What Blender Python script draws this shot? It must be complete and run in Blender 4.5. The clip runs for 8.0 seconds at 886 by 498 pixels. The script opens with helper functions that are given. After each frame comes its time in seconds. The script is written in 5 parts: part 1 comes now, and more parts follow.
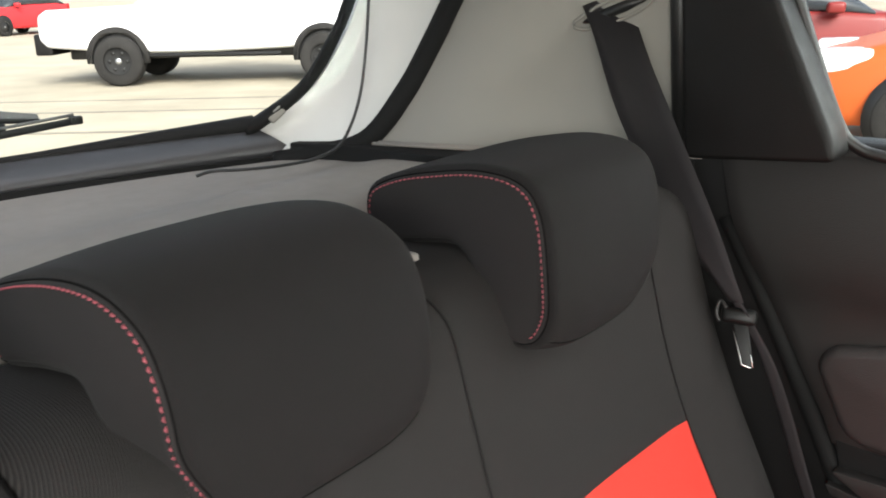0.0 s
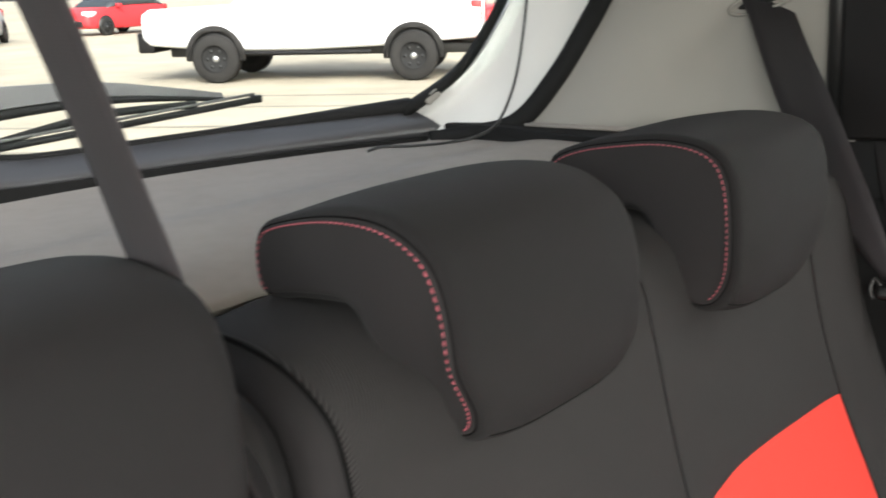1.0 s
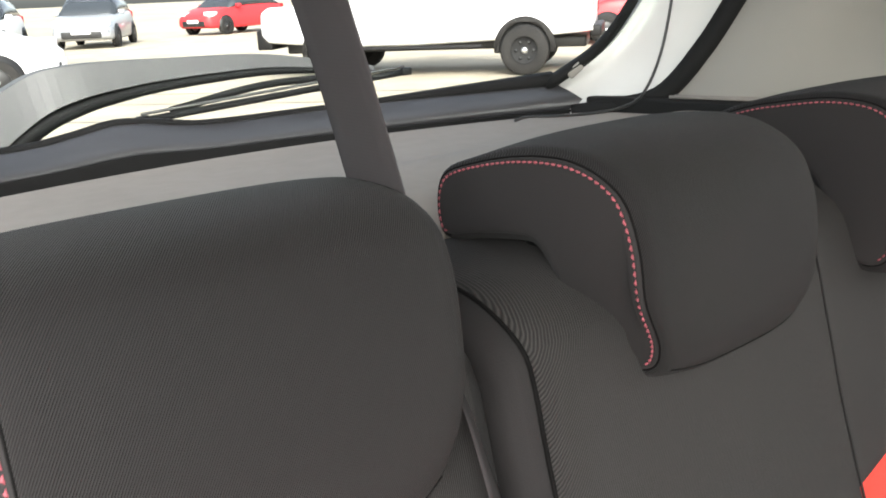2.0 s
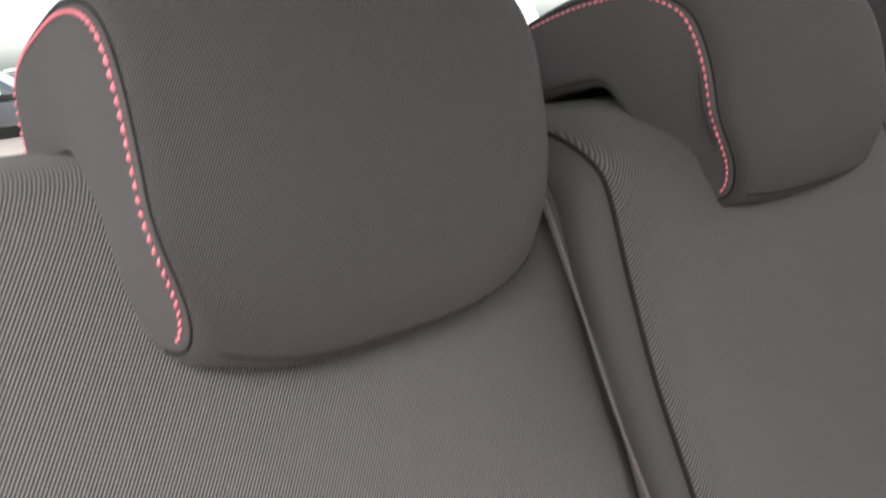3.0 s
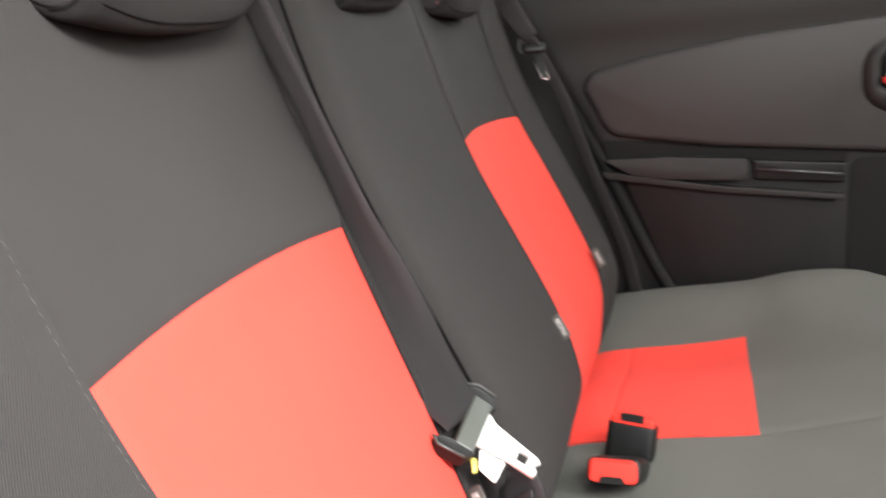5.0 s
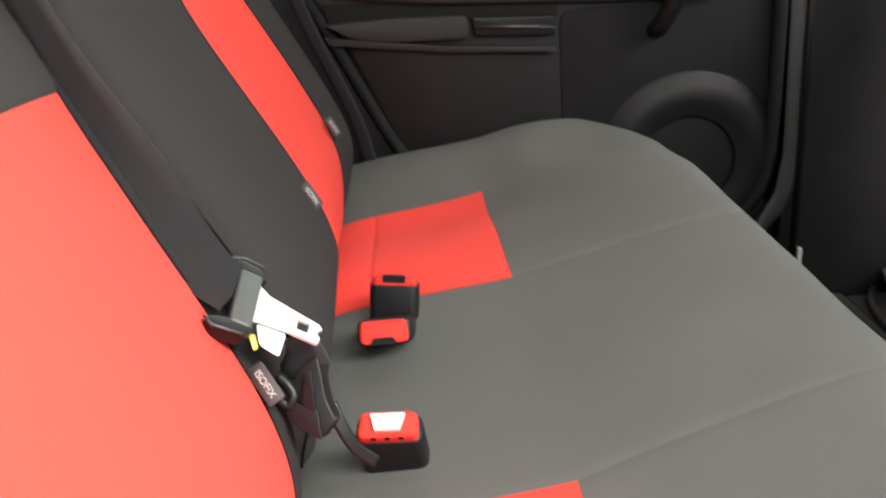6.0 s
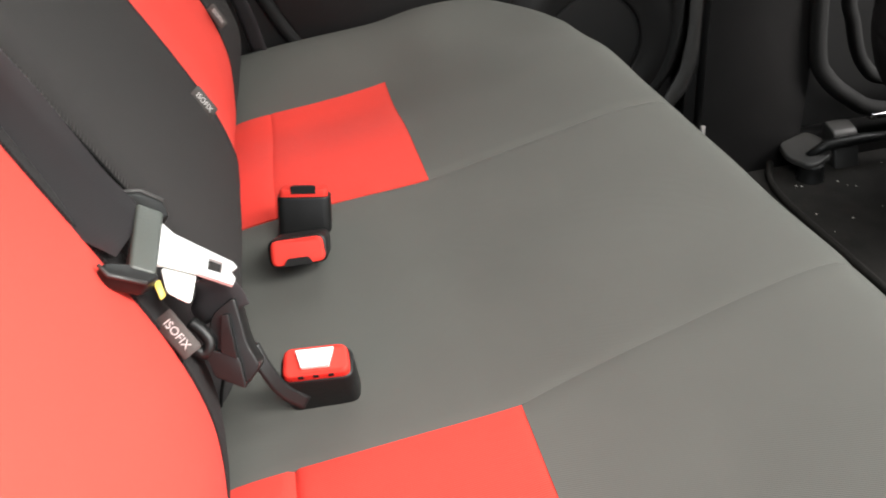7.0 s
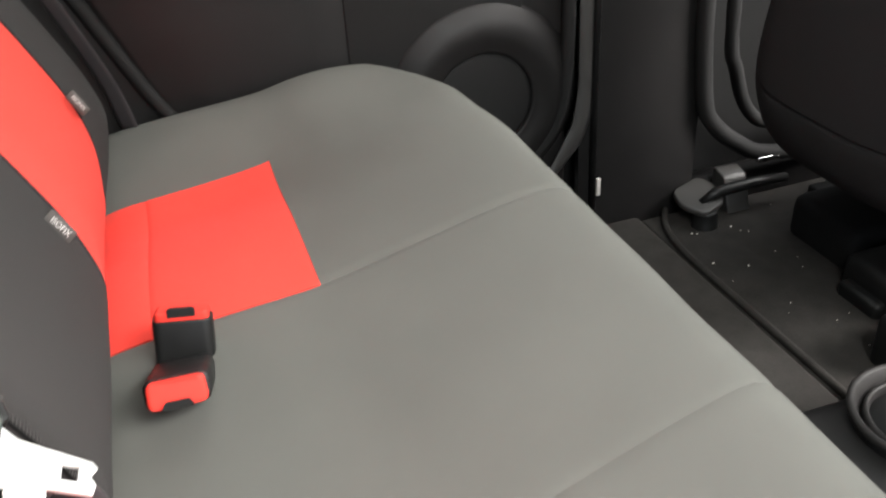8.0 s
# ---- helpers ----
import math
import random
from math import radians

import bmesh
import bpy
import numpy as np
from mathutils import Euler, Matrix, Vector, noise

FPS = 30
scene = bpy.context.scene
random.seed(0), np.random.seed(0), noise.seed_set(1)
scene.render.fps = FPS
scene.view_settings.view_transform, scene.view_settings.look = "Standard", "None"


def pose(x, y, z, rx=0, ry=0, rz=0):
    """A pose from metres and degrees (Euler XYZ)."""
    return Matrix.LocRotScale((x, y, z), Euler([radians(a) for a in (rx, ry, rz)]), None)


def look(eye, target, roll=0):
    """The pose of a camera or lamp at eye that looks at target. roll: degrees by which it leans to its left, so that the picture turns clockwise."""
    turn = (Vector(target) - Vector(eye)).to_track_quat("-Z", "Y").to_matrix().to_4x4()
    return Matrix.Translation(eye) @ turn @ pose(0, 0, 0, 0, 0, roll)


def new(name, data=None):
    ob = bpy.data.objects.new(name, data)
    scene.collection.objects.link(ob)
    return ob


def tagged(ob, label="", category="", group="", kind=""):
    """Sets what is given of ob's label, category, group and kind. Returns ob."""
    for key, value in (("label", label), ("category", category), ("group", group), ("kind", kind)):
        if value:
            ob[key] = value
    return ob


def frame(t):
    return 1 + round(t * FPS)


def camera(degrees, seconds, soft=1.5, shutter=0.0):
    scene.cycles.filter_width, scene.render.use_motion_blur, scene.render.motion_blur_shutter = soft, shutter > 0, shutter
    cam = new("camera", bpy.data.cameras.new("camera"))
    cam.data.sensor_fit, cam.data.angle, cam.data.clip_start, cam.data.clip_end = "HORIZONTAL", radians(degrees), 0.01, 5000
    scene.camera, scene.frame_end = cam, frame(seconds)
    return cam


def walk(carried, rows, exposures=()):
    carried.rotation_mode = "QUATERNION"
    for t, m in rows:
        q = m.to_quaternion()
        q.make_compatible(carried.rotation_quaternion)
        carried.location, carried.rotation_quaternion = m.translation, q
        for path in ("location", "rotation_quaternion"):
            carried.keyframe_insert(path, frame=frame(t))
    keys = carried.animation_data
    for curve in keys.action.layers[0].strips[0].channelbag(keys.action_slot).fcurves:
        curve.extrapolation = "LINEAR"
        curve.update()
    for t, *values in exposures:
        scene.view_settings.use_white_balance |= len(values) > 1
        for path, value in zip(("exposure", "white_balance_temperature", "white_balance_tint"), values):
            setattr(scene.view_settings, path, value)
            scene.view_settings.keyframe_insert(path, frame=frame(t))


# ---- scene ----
cam = camera(54.5, 8.0, soft=1.8, shutter=0.4)
PATH = [
    (0, (-0.221, -0.073, 1.303), (1.27, 1.125, 0.718), -1.2),
    (0.5, (-0.265, -0.058, 1.3), (1.199, 1.174, 0.718), -1.1),
    (1, (-0.32, -0.047, 1.292), (1.052, 1.287, 0.711), -1.4),
    (1.5, (-0.365, -0.042, 1.281), (0.891, 1.406, 0.71), -1.8),
    (1.7, (-0.368, -0.033, 1.274), (0.847, 1.447, 0.697), -1.8),
    (2.8, (-0.408, -0.055, 1.201), (0.742, 1.486, 0.65), -4.1),
    (3, (-0.419, -0.055, 1.159), (0.717, 1.523, 0.691), -5.2),
    (3.5, (-0.47, -0.055, 1.102), (0.76, 1.466, 0.685), -5.7),
    (4, (-0.535, -0.059, 1.075), (0.909, 1.257, 0.646), -5.9),
    (4.2, (-0.566, -0.065, 1.068), (0.982, 1.12, 0.623), -5.7),
    (5.3, (-0.69, -0.029, 1.018), (1.196, 0.344, 0.466), -6.1),
    (5.5, (-0.671, -0.02, 1.01), (1.219, 0.216, 0.399), -6.3),
    (6, (-0.649, -0.001, 0.999), (1.185, -0.039, 0.202), -6.0),
    (6.5, (-0.612, 0.016, 0.993), (1.13, -0.137, 0.022), -5.6),
    (7, (-0.582, 0.017, 1.001), (1.088, -0.233, -0.071), -5.4),
    (7.5, (-0.543, 0.006, 1.016), (1.089, -0.37, -0.078), -5.0),
    (8, (-0.494, -0.011, 1.043), (1.132, -0.492, -0.019), -4.3),
]
walk(cam, [(t, look(eye, target, roll)) for t, eye, target, roll in PATH],
     exposures=((0.0, 1.68), (1.0, 1.75), (1.7, 1.95), (2.8, 2.2), (3.0, 2.42), (3.2, 2.65), (3.5, 2.82), (3.8, 2.88), (4.0, 2.7), (4.2, 2.55), (5.3, 1.75), (6.0, 1.55), (6.5, 1.6), (7.0, 1.65), (7.5, 1.8), (8.0, 2.12)))


# ---- light ----
world = bpy.data.worlds.new("sky")
scene.world = world
world.use_nodes = True
_nt = world.node_tree
_sky = _nt.nodes.new("ShaderNodeTexSky")
_sky.sky_type = 'NISHITA'
_sky.sun_disc = False
_sky.sun_elevation, _sky.sun_rotation = radians(37), radians(214)
_sky.air_density, _sky.dust_density = 1.0, 4.0
_hs = _nt.nodes.new("ShaderNodeHueSaturation")
_hs.inputs["Saturation"].default_value = 0.45
_nt.links.new(_sky.outputs[0], _hs.inputs["Color"])
_nt.links.new(_hs.outputs[0], _nt.nodes["Background"].inputs[0])
_nt.nodes["Background"].inputs[1].default_value = 0.14
_s = bpy.data.lights.new("sun", 'SUN')
_s.energy, _s.angle, _s.color = 1.7, radians(24), (1.0, 0.98, 0.96)
sun = new("sun", _s)
sun.matrix_world = look((-4.0, -6.0, 5.4), (0, 0, 0))


def window_light(name, at, to, w, h, power):
    """The sky's light in a window opening."""
    d = bpy.data.lights.new(name, 'AREA')
    d.shape, d.size, d.size_y, d.energy, d.color = 'RECTANGLE', w, h, power, (0.97, 1.0, 0.95)
    new(name, d).matrix_world = look(at, to)


window_light("windscreen_light", (0.06, -1.45, 1.27), (0.15, 0.0, 0.60), 1.15, 0.50, 1.6)
window_light("front_window_light", (0.67, -1.10, 1.27), (0.0, -0.1, 0.65), 0.60, 0.36, 1.0)
window_light("side_window_light", (0.655, -0.19, 1.30), (0.05, 0.25, 0.85), 0.62, 0.26, 1.0)
window_light("door_light", (-0.66, -0.36, 1.40), (-0.20, 0.08, 0.92), 0.55, 0.16, 5.0)


# ---- materials ----
def mat(name, color, rough=0.6, metal=0.0, var=0.15, scale=40.0, bump=0.0, bscale=400.0, spec=0.5, fine=0.0, coat=0.0, sheen=0.0):
    """Principled material, with colour and roughness varied at two scales and a fine bump, in metres of object space."""
    m = bpy.data.materials.new(name)
    m.use_nodes = True
    nt = m.node_tree
    N, L = nt.nodes, nt.links
    p = N["Principled BSDF"]
    p.inputs["Roughness"].default_value, p.inputs["Metallic"].default_value = rough, metal
    p.inputs["Specular IOR Level"].default_value = spec
    p.inputs["Coat Weight"].default_value = coat
    p.inputs["Sheen Weight"].default_value = sheen
    tc = N.new("ShaderNodeTexCoord")
    n1 = N.new("ShaderNodeTexNoise")
    n1.inputs["Scale"].default_value, n1.inputs["Detail"].default_value = scale, 5
    L.new(tc.outputs["Object"], n1.inputs["Vector"])
    n2 = N.new("ShaderNodeTexNoise")
    n2.inputs["Scale"].default_value, n2.inputs["Detail"].default_value = scale * 0.12, 2
    L.new(tc.outputs["Object"], n2.inputs["Vector"])
    mx = N.new("ShaderNodeMix")
    mx.data_type = 'FLOAT'
    mx.inputs[0].default_value = 0.5
    L.new(n1.outputs["Fac"], mx.inputs[2])
    L.new(n2.outputs["Fac"], mx.inputs[3])
    cr = N.new("ShaderNodeValToRGB")
    cr.color_ramp.elements[0].position, cr.color_ramp.elements[1].position = 0.3, 0.7
    cr.color_ramp.elements[0].color = (*[c * (1 - var) for c in color], 1)
    cr.color_ramp.elements[1].color = (*[min(1, c * (1 + var)) for c in color], 1)
    L.new(mx.outputs[0], cr.inputs[0])
    L.new(cr.outputs[0], p.inputs["Base Color"])
    rm = N.new("ShaderNodeMapRange")
    rm.inputs[3].default_value, rm.inputs[4].default_value = max(0.02, rough - 0.08), min(1, rough + 0.08)
    L.new(n1.outputs["Fac"], rm.inputs[0])
    L.new(rm.outputs[0], p.inputs["Roughness"])
    if bump:
        n3 = N.new("ShaderNodeTexNoise")
        n3.inputs["Scale"].default_value, n3.inputs["Detail"].default_value = bscale, 3
        L.new(tc.outputs["Object"], n3.inputs["Vector"])
        b = N.new("ShaderNodeBump")
        b.inputs["Strength"].default_value, b.inputs["Distance"].default_value = bump, 0.001
        L.new(n3.outputs["Fac"], b.inputs["Height"])
        L.new(b.outputs[0], p.inputs["Normal"])
    return m


def fabric(name, color, rib=(0.84, 0.0, -0.54), pitch=0.00135, depth=0.5, contrast=0.35, var=0.12):
    """Ribbed knit seat cloth: fine parallel ribs along one direction, in colour and relief, with soft blotches."""
    m = mat(name, color, rough=0.85, var=var, scale=9.0, spec=0.12, sheen=0.022)
    nt = m.node_tree
    N, L = nt.nodes, nt.links
    p = N["Principled BSDF"]
    tc = next(n for n in N if n.type == 'TEX_COORD')
    dot = N.new("ShaderNodeVectorMath")
    dot.operation = 'DOT_PRODUCT'
    d = Vector(rib).normalized()
    dot.inputs[1].default_value = d * (2 * math.pi / pitch)
    L.new(tc.outputs["Object"], dot.inputs[0])
    sn = N.new("ShaderNodeMath")
    sn.operation = 'SINE'
    L.new(dot.outputs["Value"], sn.inputs[0])
    grain = N.new("ShaderNodeTexNoise")
    grain.inputs["Scale"].default_value, grain.inputs["Detail"].default_value = 1400, 2
    L.new(tc.outputs["Object"], grain.inputs["Vector"])
    ad = N.new("ShaderNodeMath")
    ad.operation = 'MULTIPLY_ADD'
    ad.inputs[1].default_value, ad.inputs[2].default_value = 0.5, 0.5
    L.new(sn.outputs[0], ad.inputs[0])
    ad2 = N.new("ShaderNodeMath")
    ad2.operation = 'MULTIPLY_ADD'
    ad2.inputs[1].default_value = 0.6
    L.new(grain.outputs["Fac"], ad2.inputs[0])
    L.new(ad.outputs[0], ad2.inputs[2])
    b = N.new("ShaderNodeBump")
    b.inputs["Strength"].default_value, b.inputs["Distance"].default_value = depth, 0.0006
    L.new(ad2.outputs[0], b.inputs["Height"])
    L.new(b.outputs[0], p.inputs["Normal"])
    mul = N.new("ShaderNodeMapRange")
    mul.inputs[3].default_value, mul.inputs[4].default_value = 1 - contrast, 1 + contrast * 0.6
    L.new(ad.outputs[0], mul.inputs[0])
    sc = N.new("ShaderNodeVectorMath")
    sc.operation = 'SCALE'
    L.new(p.inputs["Base Color"].links[0].from_socket, sc.inputs[0])
    L.new(mul.outputs[0], sc.inputs["Scale"])
    L.new(sc.outputs[0], p.inputs["Base Color"])
    return m


def thin_cloth(m, color, share):
    """Lets light from behind through a thin woven strap."""
    nt = m.node_tree
    out = next(n for n in nt.nodes if n.type == 'OUTPUT_MATERIAL')
    tr = nt.nodes.new("ShaderNodeBsdfTranslucent")
    tr.inputs["Color"].default_value = (*color, 1)
    mx = nt.nodes.new("ShaderNodeMixShader")
    mx.inputs[0].default_value = share
    nt.links.new(nt.nodes["Principled BSDF"].outputs[0], mx.inputs[1])
    nt.links.new(tr.outputs[0], mx.inputs[2])
    nt.links.new(mx.outputs[0], out.inputs["Surface"])


def glass(name, tint=(0.93, 0.97, 0.95), alpha=0.12):
    m = bpy.data.materials.new(name)
    m.use_nodes = True
    nt = m.node_tree
    p = nt.nodes["Principled BSDF"]
    p.inputs["Base Color"].default_value = (*tint, 1)
    p.inputs["Roughness"].default_value = 0.03
    p.inputs["Transmission Weight"].default_value = 1.0
    p.inputs["IOR"].default_value = 1.01
    p.inputs["Specular IOR Level"].default_value = 0.4
    return m


M_fine = fabric("fine_black_knit", (0.0136, 0.0126, 0.0129), rib=(0.80, -0.45, -0.40), pitch=0.00090, contrast=0.60, depth=0.6)
M_plain = mat("smooth_black_cloth", (0.0190, 0.0174, 0.0178), 0.85, var=0.10, scale=14, bump=0.25, bscale=1200, spec=0.12, sheen=0.02)
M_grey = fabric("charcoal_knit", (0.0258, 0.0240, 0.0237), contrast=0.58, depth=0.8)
# Lit copy of the backrest knit: the cushion's brighter light is put into its colour.
M_cush = fabric("charcoal_knit_lit", (0.080, 0.080, 0.073), rib=(0.8, -0.5, 0.1), contrast=0.12, depth=0.3)
M_red = fabric("red_knit", (0.60, 0.047, 0.034), contrast=0.16, depth=0.35, var=0.06)
M_thread = mat("red_thread", (0.24, 0.050, 0.065), 0.7, var=0.2, scale=300)
M_piping = mat("black_piping", (0.0055, 0.0053, 0.0053), 0.9, var=0.2, scale=200, spec=0.04)
M_plastic = mat("black_grained_plastic", (0.0065, 0.0061, 0.0061), 0.50, var=0.15, scale=30, bump=0.3, bscale=900, spec=0.24)
M_plastic_soft = mat("charcoal_door_plastic", (0.0160, 0.0146, 0.0142), 0.55, var=0.12, scale=25, bump=0.35, bscale=900, spec=0.28)
M_padding = mat("grey_brown_door_vinyl", (0.031, 0.0280, 0.0278), 0.5, var=0.10, scale=25, bump=0.35, bscale=900, spec=0.28)
M_smooth = mat("smooth_black_plastic", (0.007, 0.007, 0.007), 0.42, var=0.15, scale=60, bump=0.1, bscale=300, spec=0.25)
M_tongue = mat("grey_green_plastic", (0.040, 0.045, 0.040), 0.5, var=0.12, scale=60, bump=0.2, bscale=700)
M_lining = mat("blue_grey_lining_plastic", (0.032, 0.032, 0.0345), 0.33, var=0.1, scale=20, bump=0.15, bscale=900, spec=0.7)
# Black of the seals; also paints the shade in the door recesses.
M_seal = mat("dull_black_seal_shade", (0.007, 0.007, 0.007), 0.8, var=0.2, scale=50, spec=0.2)
M_armtop = mat("grey_wiper_paint", (0.055, 0.054, 0.052), 0.5, var=0.08, scale=40)
M_rubber = mat("black_rubber", (0.010, 0.010, 0.010), 0.45, var=0.2, scale=50)
M_trim = mat("light_grey_trim", (0.215, 0.205, 0.184), 0.65, var=0.05, scale=12, bump=0.25, bscale=800)
M_trimw = mat("pale_tailgate_trim", (0.56, 0.56, 0.54), 0.55, var=0.05, scale=15, bump=0.15, bscale=700)
M_shelf = mat("grey_shelf_felt", (0.25, 0.226, 0.202), 0.9, var=0.10, scale=60, bump=0.45, bscale=900, spec=0.2)
M_web = fabric("seat_belt_webbing", (0.023, 0.0220, 0.0230), rib=(0.1, 0.0, 1.0), pitch=0.0016, depth=0.4, contrast=0.14)
thin_cloth(M_web, (0.50, 0.465, 0.475), 0.34)
M_cap = mat("grey_cap_plastic", (0.028, 0.027, 0.026), 0.5, var=0.2, scale=60, bump=0.3, bscale=500)
M_edge = mat("grey_edge_cord", (0.048, 0.047, 0.047), 0.7, var=0.1, scale=200)
M_steel = mat("bright_steel", (0.64, 0.64, 0.63), 0.40, metal=0.55, var=0.06, scale=60)
M_chrome = mat("chrome", (0.75, 0.75, 0.75), 0.12, metal=1.0, var=0.03)
M_tag = mat("white_label", (0.80, 0.79, 0.76), 0.7, var=0.05, scale=50)
M_tagdark = mat("woven_dark_tag", (0.05, 0.043, 0.04), 0.8, var=0.12, scale=300, bump=0.4, bscale=1500)
M_tagink = mat("pale_woven_letters", (0.42, 0.40, 0.385), 0.8, var=0.06, scale=300)
M_redp = mat("red_button_plastic", (0.60, 0.035, 0.025), 0.62, var=0.06, scale=80, spec=0.12)
M_yellow = mat("yellow_label_edge", (0.62, 0.50, 0.10), 0.6, var=0.05)
M_carpet = mat("black_carpet", (0.020, 0.0185, 0.017), 0.95, var=0.3, scale=260, bump=0.9, bscale=700, spec=0.15)
M_dirt = mat("pale_grit", (0.55, 0.53, 0.48), 0.9, var=0.2, scale=400)
M_head = mat("headliner", (0.72, 0.70, 0.66), 0.9, var=0.05, scale=80, bump=0.3, bscale=900)
M_paint = mat("body_paint", (0.30, 0.30, 0.31), 0.3, var=0.04, coat=0.5)
M_glass = glass("clear_glass")
M_dglass = mat("dark_car_glass", (0.03, 0.035, 0.04), 0.08, var=0.1, scale=3)
M_white = mat("white_car_paint", (0.80, 0.80, 0.79), 0.5, var=0.02, scale=3, coat=0.1, spec=0.3)
M_redcar = mat("red_car_paint", (0.55, 0.03, 0.035), 0.5, var=0.05, scale=3, coat=0.1, spec=0.3)
M_orange = mat("orange_car_paint", (0.45, 0.085, 0.015), 0.5, var=0.05, scale=3, coat=0.1, spec=0.3)
M_maroon = mat("dark_red_car_paint", (0.17, 0.018, 0.016), 0.5, var=0.05, scale=3, coat=0.1, spec=0.3)
M_silver = mat("silver_car_paint", (0.35, 0.36, 0.38), 0.3, metal=0.4, var=0.05, scale=3, coat=0.5)
M_tyre = mat("tyre_rubber", (0.022, 0.021, 0.020), 0.9, var=0.3, scale=30, bump=0.6, bscale=60, spec=0.2)
M_rim = mat("dark_steel_rim", (0.020, 0.020, 0.020), 0.8, metal=0.0, var=0.2, scale=20, spec=0.1)
M_alloy = mat("alloy_rim", (0.5, 0.5, 0.5), 0.3, metal=0.8, var=0.1, scale=20)
M_lamp = mat("clear_lamp", (0.75, 0.75, 0.76), 0.1, var=0.1, scale=30)
M_tail = mat("red_lamp", (0.5, 0.015, 0.015), 0.15, var=0.1, scale=30)
M_ground = mat("pale_concrete_yard", (0.34, 0.30, 0.23), 0.9, var=0.25, scale=1.2, bump=0.5, bscale=60, spec=0.2)
M_joint = mat("dark_tar_joint", (0.19, 0.17, 0.135), 0.9, var=0.3, scale=6)


# ---- mesh helpers ----
def finish(name, bm, material, parent=None, label="", smooth=True, bevel=0.0):
    me = bpy.data.meshes.new(name)
    bmesh.ops.recalc_face_normals(bm, faces=bm.faces[:])
    for f in bm.faces:
        f.smooth = smooth
    bm.to_mesh(me)
    bm.free()
    ob = new(name, me)
    for m in (material if isinstance(material, (list, tuple)) else [material]):
        me.materials.append(m)
    if bevel:
        b = ob.modifiers.new("bevel", 'BEVEL')
        b.width, b.segments, b.limit_method, b.angle_limit = bevel, 3, 'ANGLE', radians(40)
        b.harden_normals = False
    if parent:
        ob.parent = parent
    if label:
        ob["label"] = label
    return ob


def part(name, bm, material, parent, label="", smooth=True, bevel=0.0):
    return finish(name, bm, material, parent, label, smooth, bevel)


def thing(name, label, category, group="", kind=""):
    e = new(name)
    e.empty_display_size = 0.05
    return tagged(e, label, category, group, kind)


def box(bm, x0, x1, y0, y1, z0, z1):
    v = [bm.verts.new((x, y, z)) for x in (x0, x1) for y in (y0, y1) for z in (z0, z1)]
    for q in ((0, 1, 3, 2), (4, 6, 7, 5), (0, 4, 5, 1), (2, 3, 7, 6), (0, 2, 6, 4), (1, 5, 7, 3)):
        bm.faces.new([v[i] for i in q])
    return bm


def B():
    return bmesh.new()


def boxpart(name, ext, material, parent=None, label="", bevel=0.004, m=None):
    bm = box(B(), *ext)
    if m is not None:
        bm.transform(m)
    return finish(name, bm, material, parent, label, True, bevel)


def prism(pts, axis, a, b):
    """A closed outline (two coordinates) pushed along an axis from a to b."""
    bm = B()
    def co(p, w):
        return {"x": (w, p[0], p[1]), "y": (p[0], w, p[1]), "z": (p[0], p[1], w)}[axis]
    lo, hi = [bm.verts.new(co(p, a)) for p in pts], [bm.verts.new(co(p, b)) for p in pts]
    n = len(pts)
    for i in range(n):
        bm.faces.new((lo[i], lo[(i + 1) % n], hi[(i + 1) % n], hi[i]))
    bm.faces.new(lo[::-1])
    bm.faces.new(hi)
    return bm


def rounded(pts, r, n=5):
    """A closed outline with each corner rounded."""
    out = []
    k = len(pts)
    for i in range(k):
        p, a, b = Vector(pts[i]), Vector(pts[i - 1]), Vector(pts[(i + 1) % k])
        rr = min(r, (a - p).length * 0.45, (b - p).length * 0.45)
        s, e = p + (a - p).normalized() * rr, p + (b - p).normalized() * rr
        for j in range(n + 1):
            t = j / n
            out.append(tuple((1 - t) ** 2 * s + 2 * t * (1 - t) * p + t * t * e))
    return out


def smoothline(pts, n=8):
    """Catmull-Rom through points."""
    P = [Vector(p) for p in pts]
    P = [2 * P[0] - P[1]] + P + [2 * P[-1] - P[-2]]
    out = []
    for i in range(1, len(P) - 2):
        for j in range(n):
            t = j / n
            a, b, c, d = P[i - 1:i + 3]
            out.append(0.5 * (2 * b + (c - a) * t + (2 * a - 5 * b + 4 * c - d) * t * t + (3 * b - a - 3 * c + d) * t ** 3))
    out.append(P[-2])
    return out


def tube(pts, r, sides=8, bm=None, flat=1.0):
    """A round or flattened rod along a line of points."""
    bm = bm or B()
    P = [Vector(p) for p in pts]
    rings = []
    up = Vector((0.03, 0.02, 1))
    for i, p in enumerate(P):
        d = (P[min(i + 1, len(P) - 1)] - P[max(i - 1, 0)]).normalized()
        u = d.cross(up)
        if u.length < 1e-3:
            u = d.cross(Vector((1, 0, 0)))
        u.normalize()
        w = d.cross(u)
        rr = r[i] if isinstance(r, (list, tuple)) else r
        rings.append([bm.verts.new(p + rr * (math.cos(a) * u + flat * math.sin(a) * w)) for a in [2 * math.pi * k / sides for k in range(sides)]])
    for a, b in zip(rings, rings[1:]):
        for k in range(sides):
            bm.faces.new((a[k], a[(k + 1) % sides], b[(k + 1) % sides], b[k]))
    bm.faces.new(rings[0][::-1])
    bm.faces.new(rings[-1])
    return bm


